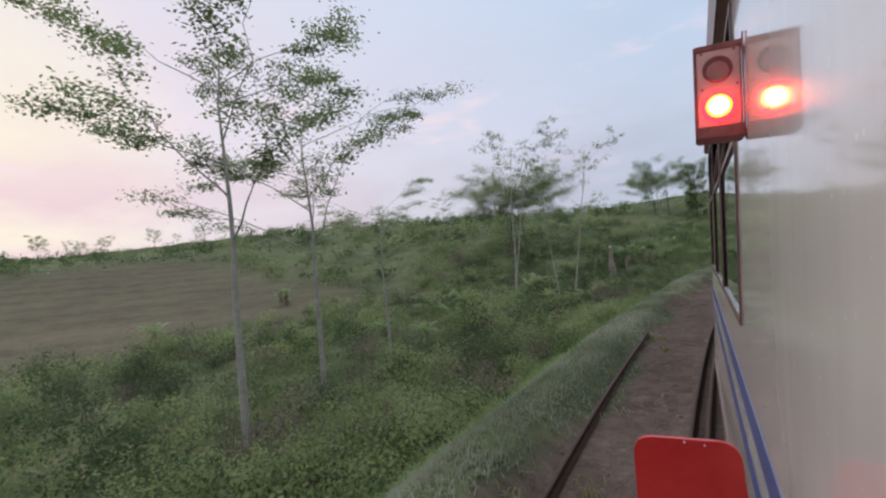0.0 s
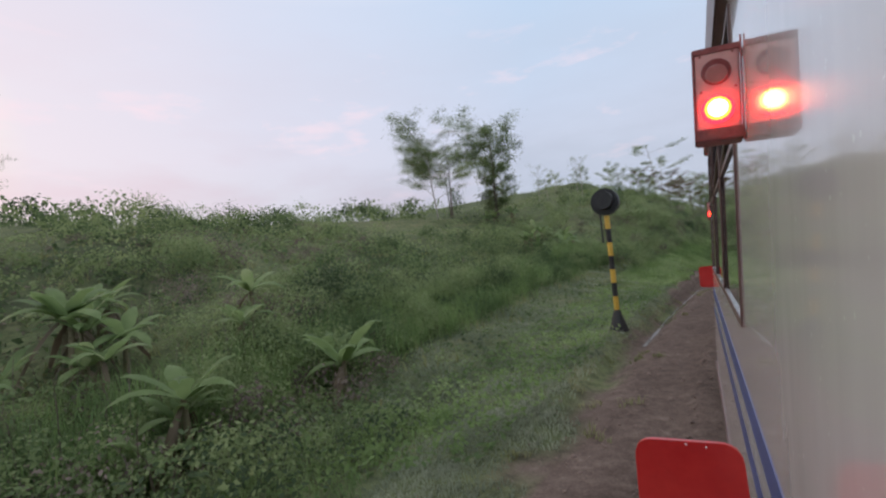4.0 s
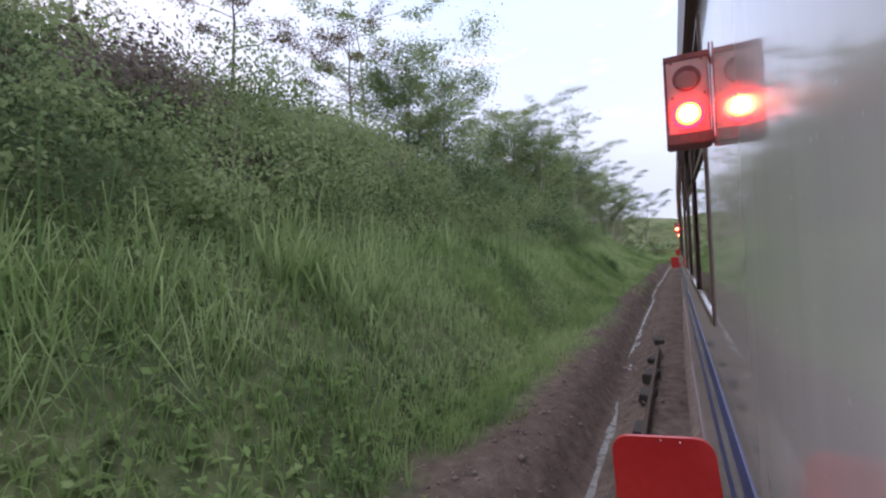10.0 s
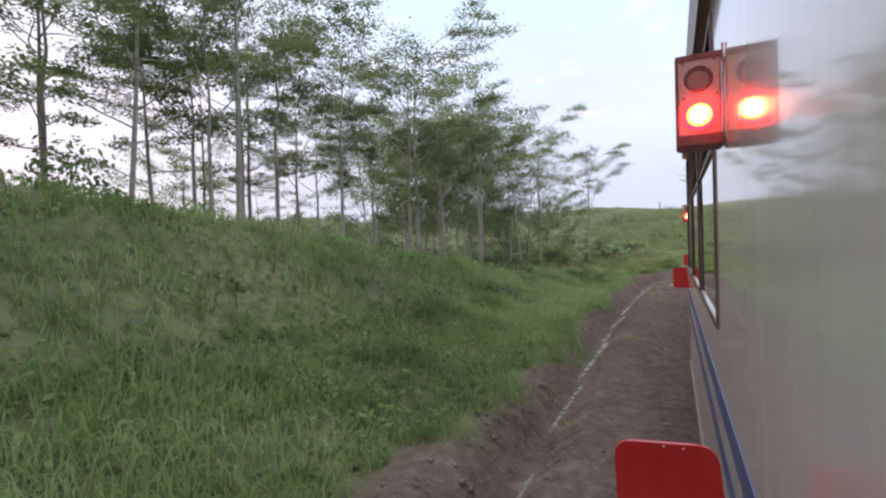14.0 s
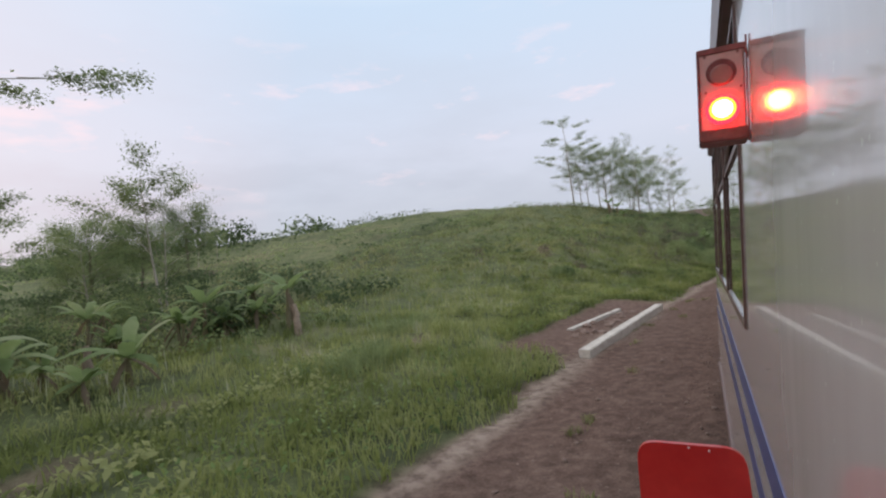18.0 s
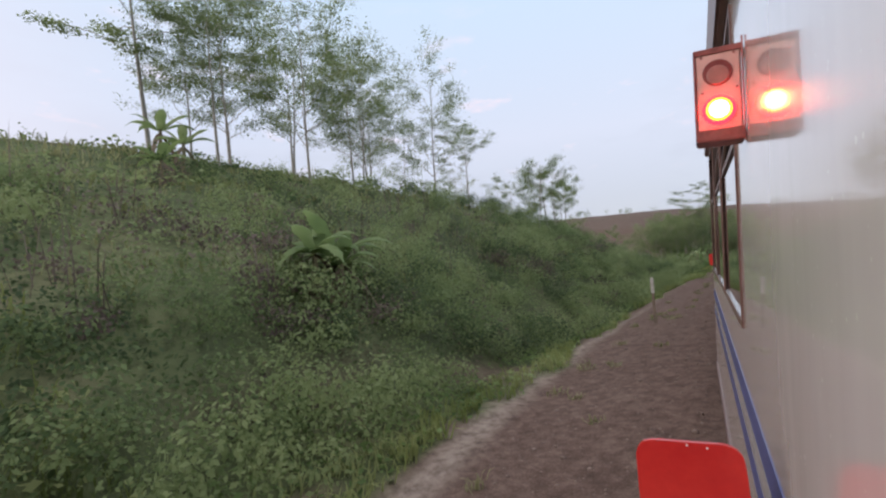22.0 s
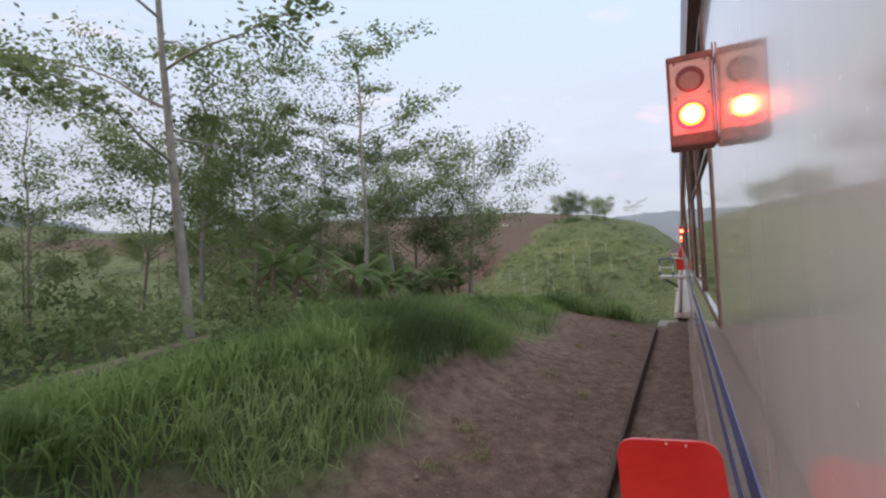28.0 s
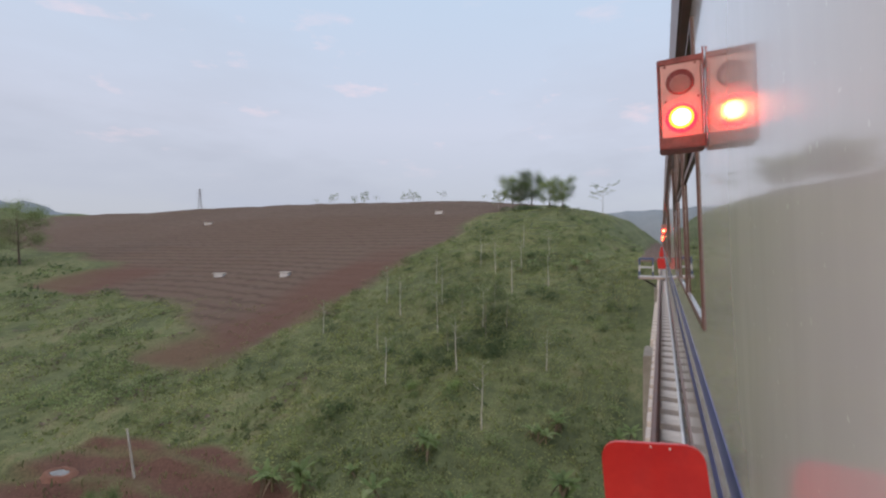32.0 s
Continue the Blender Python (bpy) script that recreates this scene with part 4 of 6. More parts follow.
def blades(name, s, u, length, width, mat, label, droop=0.5, tuft=6, radius=0.14, lift=0.0, category="grass", bare=False, bias=0.10):
    """Tufts of bent, tapering blades at the given places, as one piece of stuff."""
    n = len(s) * tuft
    bs = np.repeat(s, tuft) + rng.normal(0, radius, n)
    bu = np.repeat(u, tuft) + rng.normal(0, radius, n)
    keep = rng.uniform(0, 1, n) > soil_at(bs, bu) * 1.25
    if bare:
        keep[:] = True
    bs, bu = bs[keep], bu[keep]
    n = len(bs)
    x, y = place(bs, bu)
    z = land(bs, bu) - 0.03 + lift
    a = rng.uniform(0, 2 * math.pi, n)
    size = length * rng.uniform(0.55, 1.25, n) * (1 + 0.3 * value_noise(bs / 3, bu / 3, 51))
    lean = droop * rng.uniform(0.25, 1.1, n)
    out = np.stack([np.cos(a), np.sin(a), np.zeros(n)], -1)
    side = np.stack([-np.sin(a), np.cos(a), np.zeros(n)], -1) * (width * rng.uniform(0.6, 1.3, n))[:, None]
    up = np.array([0, 0, 1.0])
    base = np.stack([x, y, z], -1)
    mid = base + up * (size * 0.62)[:, None] + out * (size * lean * 0.38)[:, None]
    tip = base + up * (size * (0.98 - 0.35 * lean))[:, None] + out * (size * lean)[:, None]
    verts = np.stack([base - side, base + side, mid + side * 0.8, mid - side * 0.8, tip], 1).reshape(-1, 3)
    i = np.arange(n)[:, None] * 5
    me = mesh_of(name, verts, i + np.array([[0, 1, 2, 3]]), i + np.array([[3, 2, 4]]), [mat])
    with_tone(me, bias + 0.30 * value_noise(bs / 1.6, bu / 1.3, 62) + 0.15 * value_noise(bs / 7, bu / 5, 63), 5)
    return tagged(new(name, me), label, category, kind="stuff")


def with_tone(me, per_plant, corners):
    """Writes each plant's own tone onto its corners."""
    a = me.attributes.new("tone", "FLOAT", "POINT")
    a.data.foreach_set("value", np.repeat(per_plant, corners).astype(np.float32))
    return me


def unit(v):
    return v / (np.linalg.norm(v, axis=-1, keepdims=True) + 1e-9)


def leaf_quads(at, size, flat=0.0, face=None):
    """One folded, pointed leaf at each place, facing a given way or any way."""
    n = len(at)
    k = (size * rng.uniform(0.6, 1.35, n))[:, None]
    if face is None:
        a, b = rng.uniform(0, 2 * math.pi, n), rng.uniform(-1.0, 0.9, n) * (1 - flat)
        way = np.stack([np.cos(a) * np.cos(b), np.sin(a) * np.cos(b), np.sin(b)], -1)
        side = np.stack([-np.sin(a), np.cos(a), rng.uniform(-0.6, 0.6, n) * (1 - flat)], -1)
    else:
        way = unit(np.cross(face, rng.normal(0, 1, (n, 3))))
        side = np.cross(face, way)
    sag = np.array([0, 0, -1.0]) * k * 0.18
    verts = np.stack([at - way * k * 0.5, at + side * k * 0.3 + sag * 0.2, at + way * k * 0.5 + sag, at - side * k * 0.3 + sag * 0.2], 1)
    i = np.arange(n)[:, None] * 4
    return verts.reshape(-1, 3), i + np.array([[0, 1, 2, 3]])


def carpet(name, s, u, size, mat, label):
    """Low broad leaves lying over the ground, lighter the higher they lie."""
    keep = rng.uniform(0, 1, len(s)) > soil_at(s, u) * 1.3
    s, u = s[keep], u[keep]
    x, y = place(s, u)
    lift = rng.uniform(0.03, 0.28, len(s))
    at = np.stack([x, y, land(s, u) + lift], -1)
    face = unit(np.array([0, 0, 1.0]) + rng.normal(0, 0.5, (len(s), 3)))
    v, q = leaf_quads(at, size * np.ones(len(s)), 0, face)
    me = with_tone(mesh_of(name, v, q, None, [mat]), 0.35 * value_noise(s / 2.2, u / 1.6, 61) + 0.6 * (lift - 0.15), 4)
    return tagged(new(name, me), label, "ground cover", kind="stuff")


def several(zones):
    """Joins strips of (t0, t1, u0, u1, density) into one set of places."""
    got = [spread(a * SPEED, b * SPEED, c, d, e) for a, b, c, d, e in zones]
    return np.concatenate([g[0] for g in got]), np.concatenate([g[1] for g in got])


# grass
blades("mown_grass", *several([(-0.3, 4.6, 1.9, 5.0, 50), (4.4, 6.6, 3.0, 9.2, 30), (6.6, 7.2, 3, 6.8, 26)]), 0.15, 0.010, MOWN, "short cut grey-green grass on the track bank", 1.0, 7, 0.12)
blades("bank_grass", *several([(-0.3, 4.6, 5.2, 8, 12), (6.2, 9, 3.2, 7.2, 22), (9, 15.6, 2.6, 7.0, 22), (12, 15.6, 7, 14, 12), (28.6, 29.5, 4.2, 10, 14), (15.6, 17.2, 4.5, 9, 16)]), 0.42, 0.011, GRASS,
       "lush green grass beside the railway ditch", 1.0, 9, 0.17)
blades("meadow_grass", *several([(16.6, 22.2, 3.2, 7, 16), (17, 22.2, 7, 14, 7), (17, 22.2, 14, 24, 3.5), (22, 25.4, 3.0, 5, 18), (25, 26.2, 3.1, 6, 14)]), 0.45, 0.017, MEADOW,
       "tall green meadow grass along the line", 0.95, 7, 0.2)
blades("berm_grass", *several([(25.8, 28.75, 3.7, 6.4, 34), (28.9, 29.4, 1.8, 4.2, 3)]), 0.75, 0.011, GRASS, "tall arching grass on the earth berm", 1.2, 10, 0.16, bias=-0.08)
blades("hill_grass", *several([(-2, 6, 8, 40, 0.4), (6, 15, 7, 20, 0.6), (15, 20, 20, 45, 0.6), (20, 26, 9, 36, 0.9), (26, 29.3, 6, 40, 0.6)]), 0.45, 0.036, OLIVE,
       "rough green grass over the slopes", 0.9, 7, 0.35)
blades("valley_grass", *several([(30, 39, 3, 60, 0.4), (30, 37, 60, 120, 0.08)]), 0.5, 0.045, OLIVE, "yellowing grass on the valley terraces", 0.8, 7, 0.5)
blades("seed_plumes", *several([(18.3, 20.5, 10, 22, 0.5), (19.6, 21.2, 3.6, 6.0, 0.6), (21, 22, 6, 16, 0.2)]), 0.62, 0.016, PLUME, "pale seed heads standing above the meadow", 0.4, 4, 0.15)
s_, u_ = np.array([280.2, 285.5, 270.6, 327.4, 328.2, 305.0]), np.array([9.4, 11.8, 6.9, 5.2, 5.9, 12.2])
blades("grass_clump", np.repeat(s_, 60) + rng.normal(0, 0.75, 360), np.repeat(u_, 60) + rng.normal(0, 0.5, 360), 0.9, 0.018, SHRUB, "big dark grass clumps in the meadow", 1.0, 7, 0.12)
s_ = np.array([440.8, 440.9, 440.4, 178, 150, 156, 186, 526.6, 526.8, 533.8])
u_ = np.array([2.3, 3.9, 4.5, 5.0, 4.6, 5.6, 4.8, 26.2, 21.1, 34.4])
blades("grass_clump", np.repeat(s_, 30) + rng.normal(0, 0.38, len(s_) * 30), np.repeat(u_, 30) + rng.normal(0, 0.38, len(s_) * 30), 1.0, 0.018, GRASS,
       "big arching grass clumps beside the line", 1.15, 7, 0.08)

n_ = 300
ws, wu = rng.uniform(0, 438, n_), rng.uniform(1.5, 3.4, n_)
ws, wu = np.repeat(ws, 5) + rng.normal(0, 0.12, n_ * 5), np.repeat(wu, 5) + rng.normal(0, 0.10, n_ * 5)
blades("shoulder_weeds", ws, wu, 0.17, 0.012, OLIVE, "small weeds dotted over the bare shoulder", 1.0, 6, 0.06, bare=True)
# low broad-leaved cover
carpet("ground_cover", *several([(12, 15.6, 6.5, 14, 40), (4.4, 14.8, 3.2, 7, 70), (14.8, 17, 4, 9, 40), (21.8, 25.6, 3, 6, 60), (-0.5, 4.6, 5.4, 9, 45), (17, 21.8, 3, 8, 18), (25.6, 29.2, 5, 9, 30)]), 0.13, GRASS, "low broad-leaved weeds among the grass")
carpet("ground_cover", *several([(4.4, 12.2, 6.5, 14, 20), (21.8, 25.6, 6, 13, 10), (-0.5, 4.6, 9, 18, 8), (20, 25.6, 12, 28, 3)]), 0.17, SHRUB, "low leafy weeds on the slopes")



def domes(s, u, seed):
    """Rounded tops with sharp creases between them, 0 to 1."""
    big = np.abs(value_noise(s / 1.9 + 0.35 * value_noise(s, u, seed + 9), u / 1.6, seed)) ** 0.85
    small = np.abs(value_noise(s / 0.75, u / 0.7, seed + 1)) ** 0.7
    return 0.62 * big + 0.38 * small


def thicket(name, zones, height, leaf, mat, label, seed=70, lump=1.0, cover=-1.0, patch=9.0, ragged=0.25, bias=0.0):
    """A continuous bumpy mass of leaves over the ground: strips of (t0, t1, u0, u1, leaves a square metre)."""
    got = []
    for t0, t1, u0, u1, dense in zones:
        s, u = spread(t0 * SPEED, t1 * SPEED, u0, u1, dense)
        e = np.clip((u - u0 - 0.5 * value_noise(s / 1.5, u * 0, seed + 3)) / 1.2, 0, 1) ** 0.5 * np.clip((u1 - u) / 1.5, 0, 1) ** 0.4
        got.append((s, u, e))
    s, u, edge = [np.concatenate(g) for g in zip(*got)]
    there = value_noise(s / patch, u / (patch * 0.7), seed + 4) + 0.4 * value_noise(s / 2.5, u / 2.2, seed + 5)
    keep = (there > cover) & (soil_at(s, u) < 0.6) & (plough_at(s, u) < 0.45) & (red_at(s, u) < 0.3)
    for ps, pu, pa, pb, pt, pz in PONDS:
        keep = keep & (np.hypot(s - ps, u - pu) > max(pa, pb) + 0.5)
    s, u, edge, there = s[keep], u[keep], edge[keep], there[keep]

    def plant_of(a, b, which):
        """A random number for the single plant that stands there."""
        i = np.floor(a / (1.0 * lump) + 0.6 * value_noise(a / (0.8 * lump), b / (0.8 * lump), seed + 11))
        j = np.floor(b / (0.85 * lump) + 0.6 * value_noise(a / (0.7 * lump) + 7, b / (0.9 * lump), seed + 12))
        return value_noise(i, j, seed + which)

    def top(a, b):
        return height * (0.25 + 0.75 * domes(a / lump, b / lump, seed)) * (0.8 + 0.3 * value_noise(a / 6, b / 4, seed + 2)) * (1 + 0.42 * plant_of(a, b, 13))

    h = np.maximum(top(s, u) * edge, 0.05) * np.clip((there - cover) / 0.35, 0.1, 1)
    d = 0.15 * lump
    slope_s, slope_u = [np.clip(g / (2 * d), -2.5, 2.5) for g in (top(s + d, u) - top(s - d, u), top(s, u + d) - top(s, u - d))]
    x, y = place(s, u)
    x1, y1 = place(s + 1, u)
    x2, y2 = place(s, u + 1)
    n = len(s)
    along = np.stack([x1 - x, y1 - y, np.zeros(n)], -1)
    out = np.stack([x2 - x, y2 - y, np.zeros(n)], -1)
    face = unit(np.array([0, 0, 1.0]) - along * slope_s[:, None] - out * slope_u[:, None] + rng.normal(0, 0.45, (n, 3)))
    deep = 1 - ragged * rng.uniform(0, 1, n) ** 2 * 1.6 + ragged * 0.35 * np.minimum(np.maximum(rng.normal(0, 1, n), 0) ** 2, 2.5)
    inside = rng.uniform(0, 1, n) < 0.40 * np.clip(h - 0.6, 0, 1)
    deep = np.where(inside, rng.uniform(0.05, 0.95, n), deep)
    face = np.where(inside[:, None], unit(np.array([0, 0, 0.5]) - out + rng.normal(0, 0.5, (n, 3))), face)
    z = land(s, u) + h * deep
    at = np.stack([x, y, z], -1) + rng.normal(0, 0.05, (n, 3))
    v, q = leaf_quads(at, leaf * np.ones(n), 0, face)
    tone = bias + 0.34 * plant_of(s, u, 14) + 0.25 * value_noise(s / (1.9 * lump), u / (1.6 * lump), seed + 6) + 0.30 * value_noise(s / 8, u / 5, seed + 7)
    return tagged(new(name, with_tone(mesh_of(name, v, q, None, [mat]), tone, 4)), label, "bush", kind="stuff")


# undergrowth
thicket("undergrowth", [(-0.6, 4.6, 5.6, 9.5, 90), (-1.5, 6.2, 9, 19, 36)], 1.5, 0.125, SHRUB,
        "dense green undergrowth beside the line", 70, 1.5, -0.5, bias=-0.15)
thicket("undergrowth", [(25.4, 29.1, 6.6, 16, 60)], 1.6, 0.13, SHRUB, "leafy undergrowth below the plantation trees", 220, 1.5, -0.5, bias=0.3)
thicket("cutting_hedge", [(6.4, 8.2, 6.8, 10.4, 170), (8, 12.9, 6.2, 10.4, 200), (6.3, 14.2, 9.6, 18, 50)], 2.8, 0.10, SHRUB, "tall dense hedge growth up the cutting side", 80, 1.6, -3, bias=0.14)
thicket("bank_thicket", [(22.0, 26.2, 4.9, 9.5, 120), (22.0, 26.2, 9, 19, 36)], 1.8, 0.10, SHRUB, "thick green bushes along the foot of the bank", 100, 1.7, -0.8, bias=0.0)
thicket("meadow_tussocks", [(16.4, 22.2, 4.4, 12, 34), (16.8, 22.3, 12, 36, 11)], 0.8, 0.16, MEADOW, "low yellow-green tussocks in the meadow", 110, 1.0, -0.1, 5, bias=0.2)
thicket("slope_shrubs", [(-2.5, 6, 18, 62, 8), (6, 14, 17, 40, 5), (20, 26, 14, 40, 5), (17.5, 22, 34, 64, 5), (24.8, 29.2, 13, 55, 6), (14, 18, 14, 60, 4)], 1.3, 0.30, SHRUB, "green shrubs over the slopes", 130, 2.2, -0.2, 8)
thicket("far_shrubs", [(-5, 9, 60, 260, 1.3), (13, 27, 60, 220, 1.3)], 2.2, 0.55, SHRUB, "dark shrubs and low woods on the far slopes", 140, 5.0, -0.4, 25, bias=-0.1)
thicket("slope_cover", [(33.5, 41, 3, 58, 9), (38, 44, 14, 60, 6), (31, 34, 6, 60, 4)], 0.45, 0.22, MEADOW, "short yellow-green growth on the slope across the valley", 150, 1.4, -0.7, 4, bias=0.05)
thicket("valley_cover", [(30.4, 37, 18, 160, 4.0)], 0.5, 0.38, MEADOW, "uneven yellow-green growth on the valley terraces", 180, 2.6, -0.35, 7, bias=0.05)
thicket("valley_cover", [(30.4, 37, 40, 160, 2.4)], 0.9, 0.5, DRY, "dull brown strips of dry growth along the terraces", 190, 2.6, 0.42, 6)
thicket("far_shrubs", [(30, 38, 150, 330, 0.8)], 1.8, 1.0, SHRUB, "uneven growth on the far meadow", 250, 4.0, -0.1, 14)
thicket("path_shrubs", [(34.0, 36.2, 62, 82, 7)], 2.6, 0.42, SHRUB, "dark shrubs along the valley path", 200, 2.0, -0.25, 6)
thicket("dry_scrub", [(0, 5, 5.5, 12, 60), (0, 5.5, 12, 34, 16), (20.5, 25.2, 6, 18, 30), (36, 43, 6, 50, 8)], 1.5, 0.12, DRY, "dry brown scrub among the green", 170, 1.2, 0.25, 4, 0.5)


def shrubs(name, zones, size, leaf, mat, label, seed, bias=0.0, clear=-1.0, squat=0.85, lumps=6, spreadtone=0.55):
    """Single bushes, each of several leafy lumps: strips of (t0, t1, u0, u1, bushes a square metre)."""
    s, u = several(zones)
    there = value_noise(s / 7, u / 5, seed) + 0.4 * value_noise(s / 2.2, u / 2, seed + 1)
    keep = (there > clear) & (soil_at(s, u) < 0.4) & (plough_at(s, u) < 0.4) & (red_at(s, u) < 0.3)
    for ps, pu, pa, pb, pt, pz in PONDS:
        keep = keep & (np.hypot(s - ps, u - pu) > max(pa, pb) + 1.5)
    s, u = s[keep], u[keep]
    n = len(s)
    r = rng.uniform(size[0], size[1], n) * (0.75 + 0.5 * rng.uniform(0, 1, n) ** 2)
    per = np.clip(3.0 * (r / leaf) ** 2, 24, 1100).astype(int)
    who = np.repeat(np.arange(n), per)
    m = len(who)
    # the lumps of each bush: place within it and radius
    la, lr = rng.uniform(0, 2 * math.pi, (n, lumps)), rng.uniform(0.15, 0.75, (n, lumps))
    lz, lk = rng.uniform(0.25, 0.95, (n, lumps)), rng.uniform(0.28, 0.55, (n, lumps))
    pick = rng.integers(0, lumps, m)
    a, c = rng.uniform(0, 2 * math.pi, m), rng.uniform(-0.35, 1, m)
    way = np.stack([np.cos(a) * np.sqrt(1 - c * c), np.sin(a) * np.sqrt(1 - c * c), c], -1)
    rad = lk[who, pick] * (1 - 0.35 * rng.uniform(0, 1, m) ** 2 + 0.18 * np.maximum(rng.normal(0, 1, m), 0))
    off = np.stack([np.cos(la[who, pick]) * lr[who, pick], np.sin(la[who, pick]) * lr[who, pick], lz[who, pick] * squat], -1) + way * rad[:, None]
    x, y = place(s, u)
    base = np.stack([x, y, land(s, u) - 0.1], -1)
    at = base[who] + off * r[who, None]
    at[:, 2] = np.maximum(at[:, 2], base[who, 2] + 0.08)
    face = unit(way + rng.normal(0, 0.3, (m, 3)))
    v, q = leaf_quads(at, leaf * np.ones(m), 0, face)
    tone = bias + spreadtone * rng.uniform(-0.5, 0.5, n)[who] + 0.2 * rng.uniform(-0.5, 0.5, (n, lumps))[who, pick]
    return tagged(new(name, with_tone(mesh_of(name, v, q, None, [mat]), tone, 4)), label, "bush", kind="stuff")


shrubs("bushes", [(-0.5, 4.5, 6.2, 12, 0.55), (4.5, 6.2, 11, 16, 0.35)], (0.8, 1.7), 0.095, SHRUB, "rounded green bushes below the track bank", 300, 0.12, spreadtone=0.9)
shrubs("bushes", [(-2, 6.2, 12, 42, 0.20)], (0.8, 2.2), 0.16, SHRUB, "green bushes scattered over the slope", 310, 0.0, -0.5, spreadtone=0.9)
shrubs("bushes", [(-4, 9, 42, 150, 0.035)], (1.6, 3.6), 0.42, SHRUB, "dark bushes on the far slope", 320, -0.1, spreadtone=0.7)
shrubs("bushes", [(6.4, 13.1, 6.6, 11.5, 0.75)], (0.8, 1.9), 0.09, SHRUB, "bright and dark green bushes up the cutting side", 330, 0.26, -0.5, spreadtone=1.0)
shrubs("bushes", [(10.4, 12.8, 6.8, 10.5, 0.6)], (1.3, 2.6), 0.10, SHRUB, "tall leafy bushes leaning over the cutting", 335, 0.05, -2, 1.1, spreadtone=0.8)
shrubs("bushes", [(6.2, 14.6, 11, 24, 0.28)], (0.8, 1.8), 0.15, SHRUB, "bushes along the top of the cutting", 340, 0.05, -0.5, spreadtone=0.8)
shrubs("bushes", [(12.4, 15.8, 6.5, 14, 0.4)], (0.4, 0.9), 0.09, SHRUB, "small bushes on the grassy bank", 350, 0.1, 0.0)
shrubs("bushes", [(16, 22, 9, 50, 0.09)], (0.4, 1.0), 0.16, SHRUB, "dark bushes dotted over the meadow hill", 360, 0.0, -0.2)
shrubs("bushes", [(21.8, 26, 5.2, 18, 0.6)], (0.7, 1.6), 0.10, SHRUB, "lush bushes crowding the bank", 370, 0.22, -0.5, spreadtone=1.0)
shrubs("bushes", [(15.8, 19.6, 18, 60, 0.10)], (1.0, 2.4), 0.22, SHRUB, "dark thick growth behind the meadow trees", 365, -0.25, -0.3)
shrubs("bushes", [(14.6, 19.0, 55, 330, 0.03), (19.0, 22.5, 75, 420, 0.02)], (2.4, 5.0), 0.7, SHRUB, "dark woods far behind the meadow", 366, -0.3, -0.5)
shrubs("bushes", [(25.6, 29, 7, 20, 0.3)], (0.5, 1.1), 0.14, SHRUB, "bushes under the plantation trees", 380, 0.15)
shrubs("bushes", [(33.6, 42, 3, 58, 0.11)], (0.4, 1.3), 0.17, SHRUB, "bushes on the slope across the valley", 390, -0.08, spreadtone=0.9)
shrubs("bushes", [(34.6, 37.4, 16, 36, 0.09), (42.5, 44.6, 26, 62, 0.12)], (1.0, 2.4), 0.25, SHRUB, "dark thick bushes among the trees across the valley", 395, -0.2, 0.0)
shrubs("bushes", [(34.3, 35.9, 60, 100, 0.035), (37.5, 41.5, 14, 46, 0.03)], (1.1, 2.4), 0.3, SHRUB, "dark bushes down the gully of the valley", 398, -0.2, -0.3)
shrubs("bushes", [(30, 37, 60, 220, 0.022)], (0.8, 2.2), 0.36, SHRUB, "bushes along the valley terraces", 400, -0.05)
shrubs("bushes", [(21.6, 26.0, 5.0, 9.5, 0.38)], (1.0, 1.8), 0.085, SHRUB, "big rounded bushes over the foot of the bank", 500, 0.26, -0.8, spreadtone=0.9)
shrubs("bushes", [(12.2, 12.7, 7.2, 9.2, 0.5)], (1.7, 2.5), 0.12, SHRUB, "high bushes overhanging the cutting", 507, 0.05, -3, 1.4, spreadtone=0.6)
shrubs("bushes", [(11.2, 12.9, 8.0, 10.8, 0.45)], (1.7, 2.8), 0.11, SHRUB, "high bushes overhanging the cutting", 505, -0.05, -2, 1.35, spreadtone=0.7)
shrubs("bushes", [(0.2, 4.2, 11, 34, 0.10)], (0.9, 2.0), 0.13, SHRUB, "dark dense bushes in the hollow below the line", 510, -0.3, -0.4, spreadtone=0.5)
shrubs("bushes", [(16.9, 19.0, 17, 40, 0.2)], (0.9, 1.9), 0.14, SHRUB, "dark bushes among the banana plants", 515, -0.12, -0.4, spreadtone=0.5)
shrubs("bushes", [(17.1, 17.35, 9.5, 10.8, 1.2), (17.85, 17.95, 7, 8.2, 1.5), (17.15, 17.25, 7.3, 8.2, 2)], (0.6, 1.0), 0.08, SHRUB, "low leafy bush in the trackside grass", 520, 0.0, -3, 0.7)
shrubs("dry_bushes", [(22.2, 22.9, 7.5, 9.6, 0.5), (23.4, 23.6, 8.8, 10, 1.0), (23.2, 23.3, 12, 13.6, 0.8), (24.3, 24.5, 9.4, 10.6, 0.8)], (0.6, 1.1), 0.10, DRY, "withered brown growth slipping down the bank", 525, 0.0, -3)
# the negative bias paints the cutting's shade into these leaves
shrubs("bushes", [(9.2, 10.3, 6.8, 10, 0.35), (8.3, 9.0, 7.5, 11, 0.2), (11.4, 12.2, 6.8, 8.6, 0.3)], (1.0, 1.9), 0.10, SHRUB, "dark bushes in the cutting, their shade put into the leaf colour", 530, -0.35, -0.6, spreadtone=0.4)
shrubs("dry_bushes", [(10.2, 12.0, 8.2, 13, 0.4), (8.6, 9.4, 9, 13, 0.3)], (0.8, 1.7), 0.12, DRY, "brown reedy growth along the upper cutting", 535, 0.1, -0.4, 1.1)
